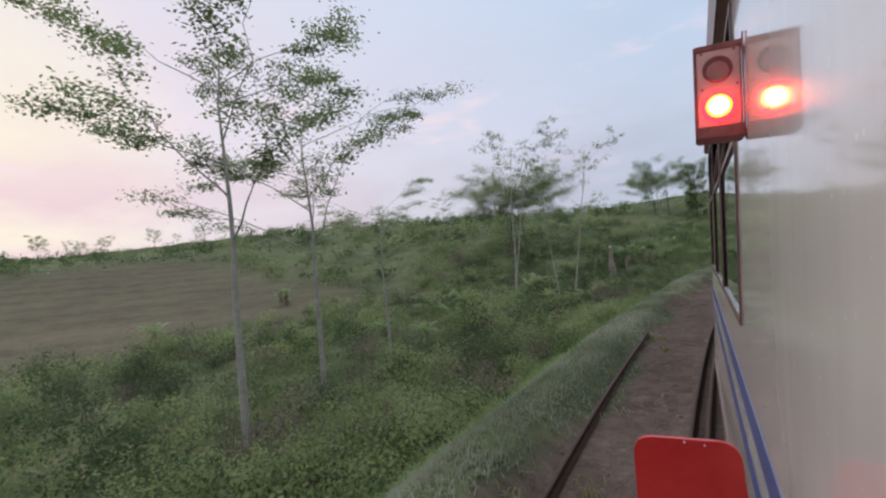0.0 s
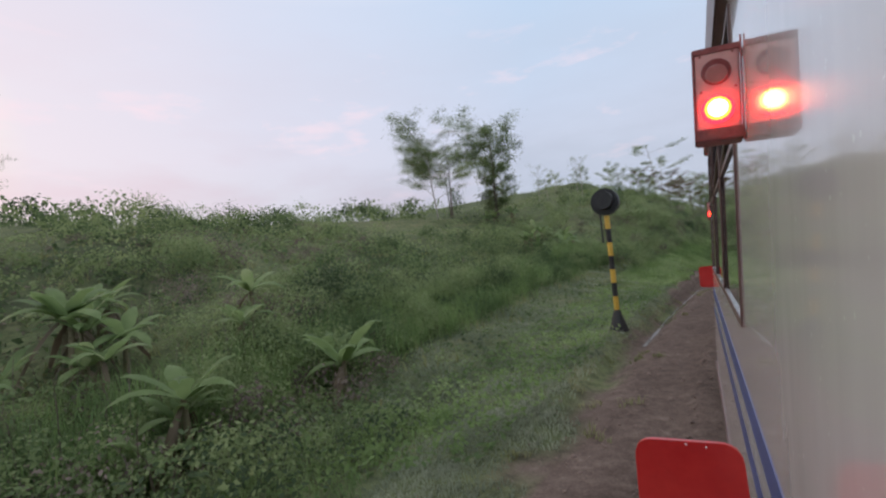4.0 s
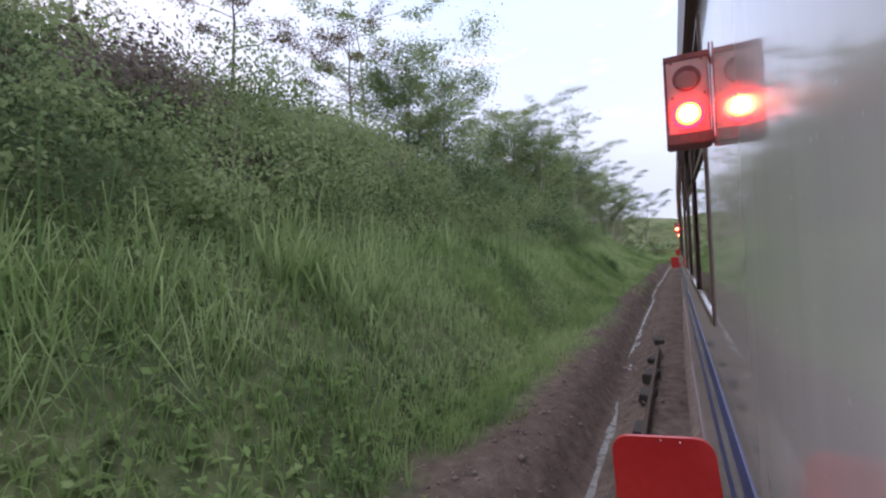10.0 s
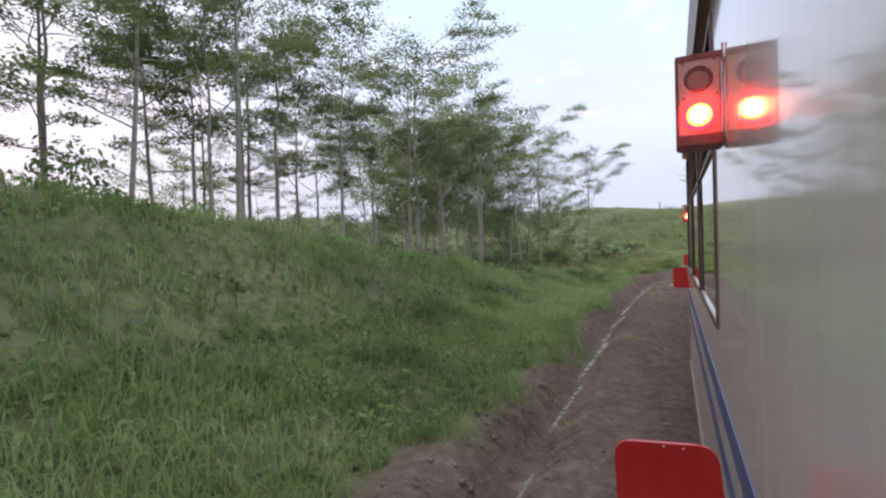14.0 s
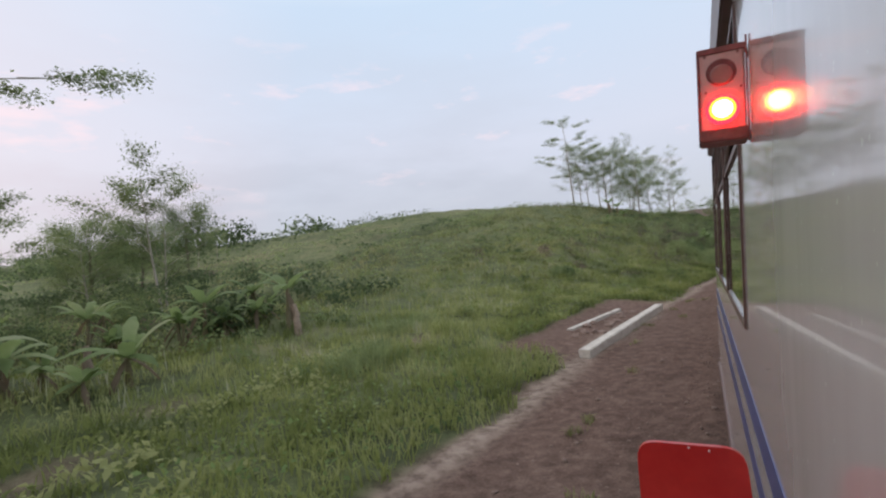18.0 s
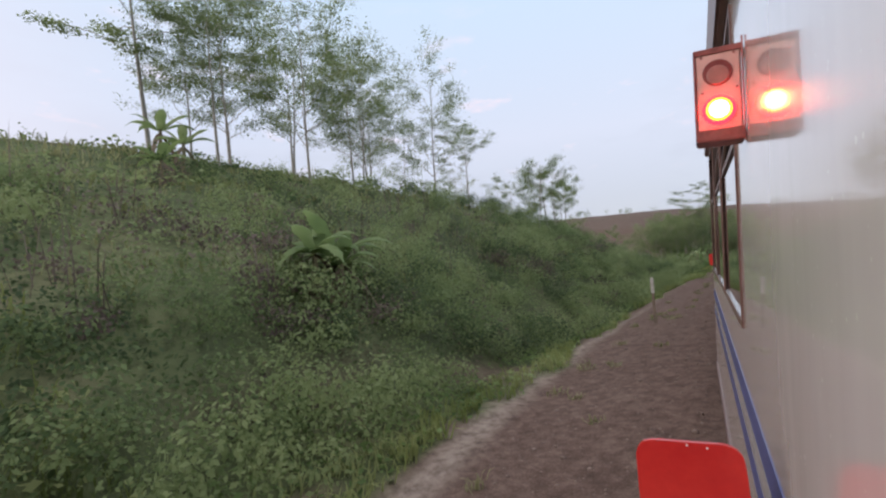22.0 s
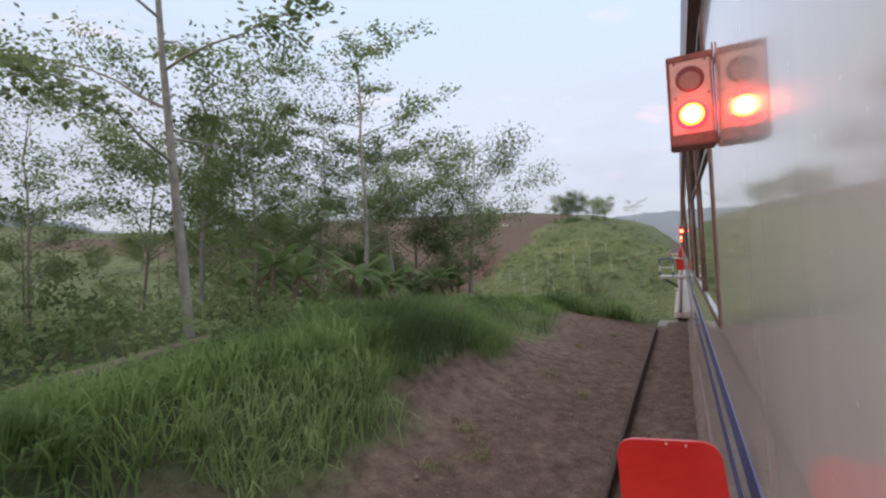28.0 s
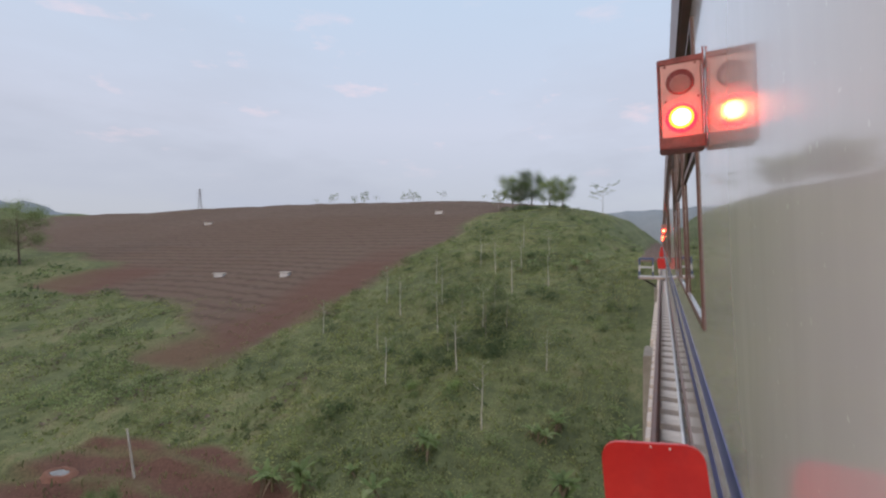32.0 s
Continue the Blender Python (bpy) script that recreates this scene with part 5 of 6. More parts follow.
shrubs("bushes", [(27.3, 28.6, 13, 26, 0.11), (28.6, 29.2, 11, 24, 0.10)], (1.4, 2.5), 0.15, SHRUB, "tall broad-leaved bushes filling the plantation", 540, 0.0, -0.5, 1.25, spreadtone=0.6)
shrubs("dry_bushes", [(-0.5, 5, 6.4, 14, 0.34), (-1, 6, 14, 44, 0.12)], (0.5, 1.4), 0.10, DRY, "dry brown bushes among the green", 410, 0.05, -0.1)
shrubs("dry_bushes", [(6.6, 13, 7.5, 16, 0.30)], (0.6, 1.5), 0.12, DRY, "dry brown bushes in the cutting hedge", 420, 0.05, 0.1)
shrubs("dry_bushes", [(20.6, 25.4, 6, 20, 0.2), (16.5, 20.6, 20, 50, 0.05)], (0.5, 1.1), 0.12, DRY, "dry brown bushes on the bank", 430, 0.0, 0.15)
shrubs("bushes", [(4.3, 6.9, 9.6, 13.5, 1.0)], (0.7, 1.4), 0.085, SHRUB, "tall green growth behind the cut grass", 440, 0.1, -3, 1.0, spreadtone=0.7)
blades("tall_grass", *several([(4.2, 7.0, 9.4, 13, 9)]), 1.4, 0.013, GRASS, "tall green grass behind the cut strip", 0.8, 9, 0.25, bias=-0.12)
shrubs("bushes", [(13.2, 14.0, 9, 11.5, 1.0), (20.6, 21.3, 4.6, 6.4, 0.9), (15.9, 16.3, 5.5, 7.5, 0.8)], (0.6, 1.3), 0.085, SHRUB, "single dark bushes beside the line", 450, -0.2, -0.4)
s_, u_ = several([(7.4, 12.6, 7.2, 12, 0.5), (0.5, 4.6, 7, 18, 0.22), (21, 24, 8, 16, 0.15)])
g_s, g_u = several([(9.0, 13.2, 4.7, 7.4, 6.0), (8.2, 9.0, 4.8, 6.8, 4.0)])
clumped = value_noise(g_s / 1.3, g_u / 1.0, 91) > 0.12
blades("tall_grass", g_s[clumped], g_u[clumped], 1.15, 0.008, GRASS, "tall arching pale green grass hanging over the ditch bank", 1.5, 14, 0.16, bias=0.28)
blades("dry_stems", s_, u_, 1.9, 0.013, DRY, "tall dry reddish-brown stems standing in the scrub", 0.5, 9, 0.3, category="dry stems")
s_, u_ = spread(6.3 * SPEED, 14 * SPEED, 9, 14, 0.5)
s_, u_ = np.concatenate([s_, rng.uniform(142, 182, 50)]), np.concatenate([u_, rng.uniform(4.8, 8.5, 50)])
blades("reeds", s_, u_, 2.0, 0.012, GRASS, "tall reedy stalks along the top of the bank", 0.35, 5, 0.3)


def tube(points, radii, sides=6):
    """Corners and faces of a tapered pipe through the points."""
    pts = np.asarray(points, float)
    n = len(pts)
    way = np.gradient(pts, axis=0)
    way /= np.linalg.norm(way, axis=1)[:, None] + 1e-9
    ref = np.where(np.abs(way[:, 2:3]) > 0.9, np.array([[1.0, 0, 0]]), np.array([[0, 0, 1.0]]))
    a = np.cross(way, ref)
    a /= np.linalg.norm(a, axis=1)[:, None]
    b = np.cross(way, a)
    th = np.linspace(0, 2 * math.pi, sides, endpoint=False)
    ring = pts[:, None] + (a[:, None] * np.cos(th)[None, :, None] + b[:, None] * np.sin(th)[None, :, None]) * np.asarray(radii)[:, None, None]
    i = np.arange(n - 1)[:, None] * sides
    j = np.arange(sides)[None, :]
    q = np.stack([i + j, i + (j + 1) % sides, i + sides + (j + 1) % sides, i + sides + j], -1).reshape(-1, 4)
    return ring.reshape(-1, 3), q


def bent(a, b, wander, steps=6):
    f = np.linspace(0, 1, steps)[:, None]
    p = a + (b - a) * f
    return p + np.cumsum(rng.normal(0, wander, (steps, 3)), 0) * np.sin(f * math.pi * 0.5) * np.array([1, 1, 0.4])


def tree(height, fork, limbs, reach, tiers, leaves, leaf, bark, leafage, label, flat=0.5, clump=0.5, rise=0.55, thick=0.012, lean=0.03):
    """A tree: a tapered trunk that forks into limbs and twigs, and a broken crown of leaf clumps."""
    verts, quads, k = [], [], 0

    def add(points, radii, sides=6):
        nonlocal k
        v, q = tube(points, radii, sides)
        verts.append(v)
        quads.append(q + k)
        k += len(v)

    topp = np.array([rng.normal(0, lean), rng.normal(0, lean), 1.0]) * height * 0.94
    stem = bent(np.zeros(3), topp, height * 0.006, 9)
    stem[0] = (0, 0, -0.25)
    r0 = height * thick
    add(stem, r0 * np.linspace(1.15, 0.18, 9), 8)
    ends = []
    for i in range(limbs):
        f = fork + (1 - fork) * (i + rng.uniform(0, 0.8)) / limbs * 0.97
        j = f * 8
        base = stem[int(j)] + (stem[min(int(j) + 1, 8)] - stem[int(j)]) * (j - int(j))
        a = i * 2.4 + rng.uniform(-0.5, 0.5)
        length = height * reach * rng.uniform(0.65, 1.1) * (1.0 if tiers else (1.15 - 0.75 * abs(f - 0.62)))
        up = rise * rng.uniform(0.6, 1.3)
        tip = base + np.array([math.cos(a), math.sin(a), up]) * length / math.sqrt(1 + up * up)
        limb = bent(base, tip, length * 0.05, 6)
        add(limb, r0 * (1 - f * 0.65) * np.linspace(0.5, 0.12, 6), 5)
        for m in range(4):
            g = 0.4 + 0.6 * (m + 1) / 4
            q = limb[0] + (limb[-1] - limb[0]) * g
            b = a + rng.uniform(-1.2, 1.2)
            l2 = length * rng.uniform(0.22, 0.5)
            end = q + np.array([math.cos(b), math.sin(b), rng.uniform(-0.1, 0.5) * (1 - flat) + 0.12]) * l2
            add(bent(q, end, l2 * 0.06, 4), r0 * 0.14 * np.linspace(1, 0.3, 4), 4)
            ends.append((end, l2))
            ends.append(((q + end) / 2, l2))
    ends.append((stem[-1], height * 0.08))
    per = max(3, int(leaves * 1.3) // len(ends))
    clump, leaf = clump * 0.74, leaf * 0.78
    at = np.concatenate([e + rng.normal(0, 1, (per, 3)) * np.array([1, 1, 1 - 0.8 * flat]) * clump * rng.uniform(0.6, 1.2) for e, l in ends])
    ob = thing("tree", label, "tree")
    part("trunk", mesh_of("trunk", np.concatenate(verts), np.concatenate(quads), None, [bark]), None, ob, smooth=True)
    v, q = leaf_quads(at, leaf * np.ones(len(at)), flat * 0.6)
    part("crown", mesh_of("crown", v, q, None, [leafage]), None, ob)
    return ob


def plant(source, s, u, size=1.0, sink=0.1, label="", turn=None, lean=0.0):
    """A copy of a plant on the ground."""
    x, y = place(s, u)
    z = float(land(np.array([s]), np.array([u]))[0]) - sink
    m = pose(x, y, z, lean, 0, rng.uniform(0, 360) if turn is None else turn) @ Matrix.Diagonal((size, size, size, 1))
    ob = copy_thing(source, m)
    if label:
        tagged(ob, label)
    return ob


# kinds of tree, all built 10 m high, planted by copying
feathery = [tree(10, 0.5, 9, 0.42, True, 8500, 0.13, BARK, CROWN, "slender pale-trunked tree with flat feathery foliage", 0.8, 0.38, 0.75, 0.009) for _ in range(3)]
tiered = [tree(10, 0.28, 13, 0.26, True, 3600, 0.17, BARK, CROWN, "slim tree with leaves in loose tiers", 0.7, 0.3, 0.35, 0.008) for _ in range(3)]
leafy_tree = [tree(10, 0.25, 14, 0.34, False, 7800, 0.20, BARK, CROWN, "leafy broad-crowned tree with a pale brown trunk", 0.25, 0.62, 0.6, 0.0095) for _ in range(3)]
sparse = [tree(10, 0.35, 9, 0.30, True, 700, 0.17, BARK, CROWN, "thin bare-branched tree with few leaves", 0.4, 0.35, 1.3, 0.008) for _ in range(2)]
column = [tree(10, 0.12, 22, 0.19, False, 7000, 0.24, DARK_BARK, CROWN, "narrow upright tree thick with leaves", 0.2, 0.5, 0.5, 0.012)]
reddish = [tree(10, 0.4, 11, 0.36, False, 4500, 0.2, DARK_BARK, RUST_LEAF, "open tree with reddish-brown foliage", 0.4, 0.5, 0.6, 0.012)]
young = [tree(10, 0.42, 10, 0.30, False, 4200, 0.22, BARK, CROWN, "thin young tree with a small leafy head", 0.35, 0.5, 0.7, 0.009) for _ in range(2)]
dense = [tree(10, 0.24, 20, 0.36, False, 15000, 0.23, DARK_BARK, SHRUB, "full round-crowned green tree", 0.1, 1.0, 0.6, 0.016) for _ in range(2)]
narrow = [tree(10, 0.5, 6, 0.30, True, 1100, 0.15, BARK, CROWN, "tall slender tree with a thin feathery top", 0.5, 0.24, 1.7, 0.005, 0.10) for _ in range(3)]
umbrella = [tree(10, 0.56, 20, 0.62, True, 22000, 0.20, DARK_BARK, CROWN, "low tree with a wide flat umbrella crown", 0.55, 0.8, 0.4, 0.011, 0.06) for _ in range(2)]
pole_tree = [tree(10, 0.55, 9, 0.20, False, 1500, 0.20, WHITE_BARK, CROWN, "thin white-stemmed tree with a small open head", 0.3, 0.45, 0.8, 0.011, 0.02) for _ in range(3)]
open_tree = [tree(10, 0.20, 18, 0.34, True, 7600, 0.155, BARK, CROWN, "open rounded tree with fine leaves and a thin pale trunk", 0.45, 0.46, 0.9, 0.0068, 0.05) for _ in range(3)]
kinds = {"o": open_tree, "p": pole_tree, "u": umbrella, "n": narrow, "d": dense, "f": feathery, "t": tiered, "l": leafy_tree, "s": sparse, "c": column, "r": reddish, "y": young}

WEST_TREES = [("f", 9.7, 14.3, 14.5), ("f", 13.8, 15.1, 13), ("f", 19, 16, 9), ("n", 41, 20.7, 17.5), ("n", 42, 21.6, 16), ("n", 41, 14.5, 14.5), ("n", 40.2, 15.4, 12.5), ("u", 58.4, 33.5, 11.2), ("u", 60.5, 31.8, 10.6), ("y", 62, 36, 6),
              ("o", 104.5, 31, 12), ("u", 106, 30, 10), ("c", 108, 25, 12), ("s", 125, 28, 6), ("s", 132, 24, 6.5), ("s", 137, 27, 6), ("u", 118.3, 40, 9.2), ("c", 114.2, 28.6, 8.4), ("t", 70, 60, 8), ("s", 75, 64, 8)]
CUTTING_TREES = [("l", 203, 13, 8.5), ("l", 206, 15, 9), ("l", 200, 15, 8), ("t", 190, 29, 24), ("r", 166, 20, 8), ("r", 172, 17, 8), ("r", 146, 19, 5), ("l", 143, 22, 4.5), ("r", 150, 15, 5), ("y", 148, 25, 5.5), ("l", 152, 20, 4.5), ("r", 156, 16, 5.5), ("l", 139, 27, 4), ("y", 141, 18, 4.5), ("r", 160, 22, 6), ("l", 135, 30, 3.6), ("t", 151, 17, 8), ("y", 128, 28, 4), ("l", 122, 32, 3.6), ("f", 236, 12, 9), ("l", 183.5, 9, 7), ("d", 184.5, 11.5, 6.5), ("l", 198, 9.5, 8), ("d", 199, 12, 7), ("l", 168.5, 9.5, 6.5), ("d", 170, 12, 6)]
MEADOW_TREES = [("f", 272, 18, 15.5), ("f", 266, 22, 19), ("t", 262, 24, 18), ("o", 268, 25, 16), ("o", 258, 20, 15), ("l", 254, 26, 15), ("o", 250, 22, 16), ("o", 262, 30, 17), ("o", 258, 27, 18), ("l", 253, 30, 17), ("o", 249, 34, 18), ("l", 257, 36, 17),
                ("l", 247, 27, 16), ("l", 262, 28, 14), ("l", 243, 20, 14), ("l", 256, 31, 14), ("y", 264, 17, 9), ("l", 286, 33, 8), ("y", 284, 29, 9), ("d", 285, 42, 6.5), ("d", 291, 50, 6.5), ("d", 297, 55, 7), ("l", 283, 36, 6), ("y", 276, 27, 8), ("y", 300, 60, 5), ("y", 303, 62, 5)]
HILL_TREES = [("t", 345, 30, 16), ("o", 350, 30, 11), ("o", 353, 27, 11), ("f", 356, 31, 11), ("o", 359, 26, 11), ("o", 362, 28, 11), ("o", 347, 25, 10), ("o", 355, 23, 10),
              ("y", 381.7, 17.5, 6.0), ("y", 377, 16, 4.6), ("y", 373, 15, 5.5), ("y", 369, 14, 6), ("y", 366, 13.5, 6)]
WOOD_TREES = [("l", 409, 12, 6.6), ("l", 411.5, 14.5, 7), ("l", 414, 11.5, 6.4), ("l", 416.5, 15, 7.4), ("l", 412.5, 17.5, 7.5), ("l", 419, 13.5, 6.5), ("l", 407.5, 16, 7), ("l", 421.5, 16.5, 7.5), ("y", 436, 10.5, 7.5), ("o", 440, 8.8, 4.6), ("t", 433, 9.8, 10), ("y", 432, 14.5, 8.5), ("o", 426, 16, 8), ("y", 430.5, 19, 9), ("d", 438, 20, 8), ("o", 433.5, 12.3, 8.5), ("y", 439.5, 13, 7), ("t", 417, 12.7, 11.5), ("f", 421, 11, 11), ("t", 426, 9, 12.5), ("l", 441.3, 9.6, 8.5), ("l", 441.8, 13, 9), ("l", 442, 17, 9), ("l", 442.6, 11.2, 8), ("d", 443.5, 14.5, 6)]
VALLEY_TREES = [("p", 521, 15.5, 7), ("p", 530.7, 22.4, 7.5), ("p", 552.6, 46.2, 7), ("p", 538.8, 49.6, 5.5), ("p", 556.8, 23.4, 7.5), ("p", 568, 30.2, 8), ("p", 526.1, 29.6, 6.5), ("p", 541, 30, 7),
                ("p", 561.6, 18.1, 6.5), ("p", 534, 36, 6), ("p", 547, 40, 7), ("p", 551, 34, 7), ("p", 563, 41, 7), ("p", 575, 36, 7.5), ("p", 580, 22, 7), ("p", 588, 30, 7), ("p", 544, 24, 6), ("p", 572, 26, 7), ("p", 533, 12, 5),
                ("y", 536, 26, 5.5), ("y", 540, 22, 6), ("y", 546, 28, 5.5), ("l", 543, 20, 5), ("l", 549, 24, 5.5), ("d", 565.5, 214, 21), ("d", 560, 250, 17), ("d", 545, 262, 15), ("d", 637, 30, 10), ("d", 658, 46, 14), ("d", 662, 55, 13), ("d", 648, 37, 10), ("d", 655, 50, 11), ("d", 475.2, 60.9, 9.5), ("d", 473, 66, 7), ("d", 500.5, 40.0, 3.6), ("d", 501.3, 41.2, 3.0), ("d", 487, 42, 2.6), ("d", 484, 46, 2.4), ("d", 493, 47.5, 2.2), ("f", 653, 19, 11), ("l", 645, 33, 8),
                ("l", 460, 44, 10), ("l", 456, 39, 9), ("l", 664, 62, 8)]
spots = WEST_TREES + CUTTING_TREES + MEADOW_TREES + HILL_TREES + WOOD_TREES + VALLEY_TREES
# stands: the wood on the bank, the trees along the crest, the plantation before the bridge, far trees on the ridges
for _ in range(34):
    spots.append((("f", "l", "t", "f")[rng.integers(0, 4)], rng.uniform(182, 238), rng.uniform(13, 34), rng.uniform(8, 11.5)))
for _ in range(13):
    spots.append((("o", "f", "o")[rng.integers(0, 3)], (cs := rng.uniform(338, 384)), rng.uniform(15, 32), rng.uniform(8, 11.5) if cs < 371 else rng.uniform(3.8, 6)))
for _ in range(14):
    spots.append((("l", "y", "y")[rng.integers(0, 3)], rng.uniform(402, 441), rng.uniform(10, 22), rng.uniform(4.6, 6.8)))
for _ in range(22):
    spots.append((("f", "t", "f")[rng.integers(0, 3)], rng.uniform(198, 242), rng.uniform(12, 24), rng.uniform(11, 16)))
for _ in range(7):
    spots.append((("y", "l", "o")[rng.integers(0, 3)], rng.uniform(424, 451), rng.uniform(16, 45), rng.uniform(6, 8)))
for _ in range(26):
    spots.append((("y", "t", "y")[rng.integers(0, 3)], rng.uniform(388, 412), rng.uniform(9.5, 30), rng.uniform(3.6, 6.2)))
for _ in range(14):
    spots.append((("y", "l")[rng.integers(0, 2)], rng.uniform(20, 160), rng.uniform(220, 300), rng.uniform(6, 11)))
for _ in range(16):
    spots.append((("y", "f", "l")[rng.integers(0, 3)], rng.uniform(690, 780), rng.uniform(60, 240), rng.uniform(4, 8)))
for kind, s, u, h in spots:
    plant(kinds[kind][rng.integers(0, len(kinds[kind]))], s, u, h / 10)
for group in kinds.values():
    for k, ob in enumerate(group):
        s, u = -30 - 6 * k, 20 + 7 * list(kinds.values()).index(group)
        x, y = place(s, u)
        ob.matrix_basis = pose(x, y, float(land(np.array([s]), np.array([u]))[0]) - 0.1)


def banana(leaves=9, h=2.0, ragged=True):
    """A banana plant: a stout stem with arching broad leaves, each a part."""
    ob = thing("banana_plant", "banana plant with broad arching green leaves", "banana plant")
    v, q = tube(bent(np.array([0, 0, -0.1]), np.array([0.05, 0.03, h]), 0.02, 6), np.linspace(0.13, 0.07, 6), 8)
    part("stem", mesh_of("stem", v, q, None, [PITH]), None, ob, smooth=True)
    for i in range(leaves):
        a = i * 2.4 + rng.uniform(-0.3, 0.3)
        length = rng.uniform(1.4, 2.2)
        rise = rng.uniform(0.7, 2.0) if i < leaves - 2 else rng.uniform(-0.9, -0.3)
        out = np.array([math.cos(a), math.sin(a), 0])
        side = np.array([-math.sin(a), math.cos(a), 0])
        f = np.linspace(0, 1, 9)
        spine = np.array([0.05, 0.03, h - 0.1]) + out * (length * (f - 0.15 * f * f))[:, None] + np.array([0, 0, 1.0]) * (length * (rise * 0.75 * f - 0.85 * f * f))[:, None]
        w = 0.27 * np.sin(np.clip(f * 1.06 + 0.05, 0, 1) * math.pi) ** 0.6 * (0.15 + 0.85 * (f > 0.1))
        jag = rng.uniform(0.7, 1.1, 9) if ragged else 1
        dead = i >= leaves - 2
        jag = jag * (0.5 if dead else 1)
        left = spine + side * (w * jag)[:, None] - np.array([0, 0, 1]) * (w * 0.35)[:, None]
        right = spine - side * (w * jag)[:, None] - np.array([0, 0, 1]) * (w * 0.35)[:, None]
        vv = np.stack([left, spine, right], 1).reshape(-1, 3)
        j = np.arange(8)[:, None] * 3
        qq = np.concatenate([j + np.array([[0, 1, 4, 3]]), j + np.array([[1, 2, 5, 4]])])
        part("leaf", mesh_of("leaf", vv, qq, None, [WITHERED if dead else BROAD]), None, ob, "brown withered leaf hanging down" if dead else "")
    return ob


bananas = [banana(11, 1.5), banana(10, 1.1), banana(9, 2.0)]
BANANA_WEST = [(30.2, 20.8), (22.4, 17), (24.3, 20.6), (65.1, 15.6), (59.2, 17.7), (32.3, 46.9), (60.3, 15.6), (65.4, 14.9), (70.1, 13.8), (101.7, 14.3), (40.9, 19.4), (42.5, 18.8), (41.6, 28.7), (46.8, 21.9), (16.6, 38.4), (107.8, 23.6), (111, 25), (106.2, 25.5), (30, 17), (33, 20), (38, 16), (34, 24), (63.8, 15.7), (66, 14), (63, 12), (64.5, 10), (67, 17.8), (43, 20), (58, 19), (36, 12), (69, 9), (97, 15), (101, 16), (25, 12), (99, 13)]
BANANA_EAST = [(270.2, 21.2), (277.8, 27), (273.4, 18.9), (274.5, 16.5), (283.9, 19.7), (279.7, 22.9), (282.6, 18.8), (276, 29), (266, 24), (263, 27), (398.5, 9.9), (270, 20), (273, 18), (274.5, 16), (268, 22), (271, 21), (276, 15), (280.6, 19), (275, 23), (284, 17), (279, 22), (262, 15), (257, 13), (338.8, 7.9), (339.6, 19.8), (341.9, 21.7),
               (333, 18), (385.7, 6.9), (395, 7.2), (398, 9), (401, 8)]
BANANA_WOOD = [(437, 9), (439, 11), (436, 12.5), (440.5, 10.5), (434, 10), (432, 8.5), (438, 14), (430, 11), (410, 9), (412, 11), (414, 8.5), (408, 12), (417, 9), (405, 10), (421, 8), (403, 8.5), (429, 8.2), (509.3, 30.9), (509.5, 28.1), (509, 19.3), (509.3, 10.5), (521, 10), (522.9, 8.4), (509.8, 12.9),
               (521.5, 2.7), (512.7, 24.2), (513.3, 6.6), (516.2, 19.6), (489, 46), (486, 44), (488, 49), (491, 46.5), (483, 40), (574, 20), (578, 14), (570, 26), (576, 24), (572, 16), (500.5, 40.3), (501, 41), (479.1, 49.7), (482.2, 40), (484, 42.5), (485.9, 44.2), (486.3, 36.5), (487, 47.9), (481, 45), (480, 37)]
sown = np.random.default_rng(12)
for s, u in BANANA_WEST + BANANA_EAST + BANANA_WOOD:
    for _ in range(sown.integers(1, 4)):
        plant(bananas[sown.integers(0, 3)], s + sown.uniform(-0.9, 0.9), u + sown.uniform(-0.9, 0.9), sown.uniform(0.55, 0.95), 0.05, turn=sown.uniform(0, 360))
for k, ob in enumerate(bananas):
    x, y = place(-20, 14 + 4 * k)
    ob.matrix_basis = pose(x, y, float(land(np.array([-20.0]), np.array([14.0 + 4 * k]))[0]))

# ---- things beside the line ----


def ground_z(s, u):
    return float(land(np.array([float(s)]), np.array([float(u)]))[0])


def old_rail(s0, s1, u0, u1, z=0.03):
    """A rusty rail left lying on the shoulder."""
    n = 24
    s = np.linspace(s0, s1, n)
    u = np.linspace(u0, u1, n)
    rings = []
    for pu, pz in RAIL_PROFILE:
        x, y = place(s, u + pu)
        rings.append(np.stack([x, y, land(s, u) + z + pz], -1))
    v = np.stack(rings, 1)
    k = len(RAIL_PROFILE)
    i = np.arange(n - 1)[:, None] * k
    j = np.arange(k)[None, :]
    q = np.stack([i + j, i + (j + 1) % k, i + k + (j + 1) % k, i + k + j], -1).reshape(-1, 4)
    tagged(new("old_rail", mesh_of("old_rail", v.reshape(-1, 3), q, None, [STEEL])), "rusty spare rail lying on the earth shoulder", "rail", "spare rails beside the track")


for a in [(3.5, 16, 1.95, 2.3), (-2, 23, 0.50, 0.50), (-1, 24, 0.28, 0.28), (23.5, 48, 0.52, 0.52), (48.5, 62, 0.52, 0.5), (86, 111, 0.42, 0.42), (111.5, 136, 0.40, 0.42), (139, 164, 0.45, 0.46), (408, 420, 1.9, 1.4), (422, 438.5, 0.86, 0.86)]:
    old_rail(*a)

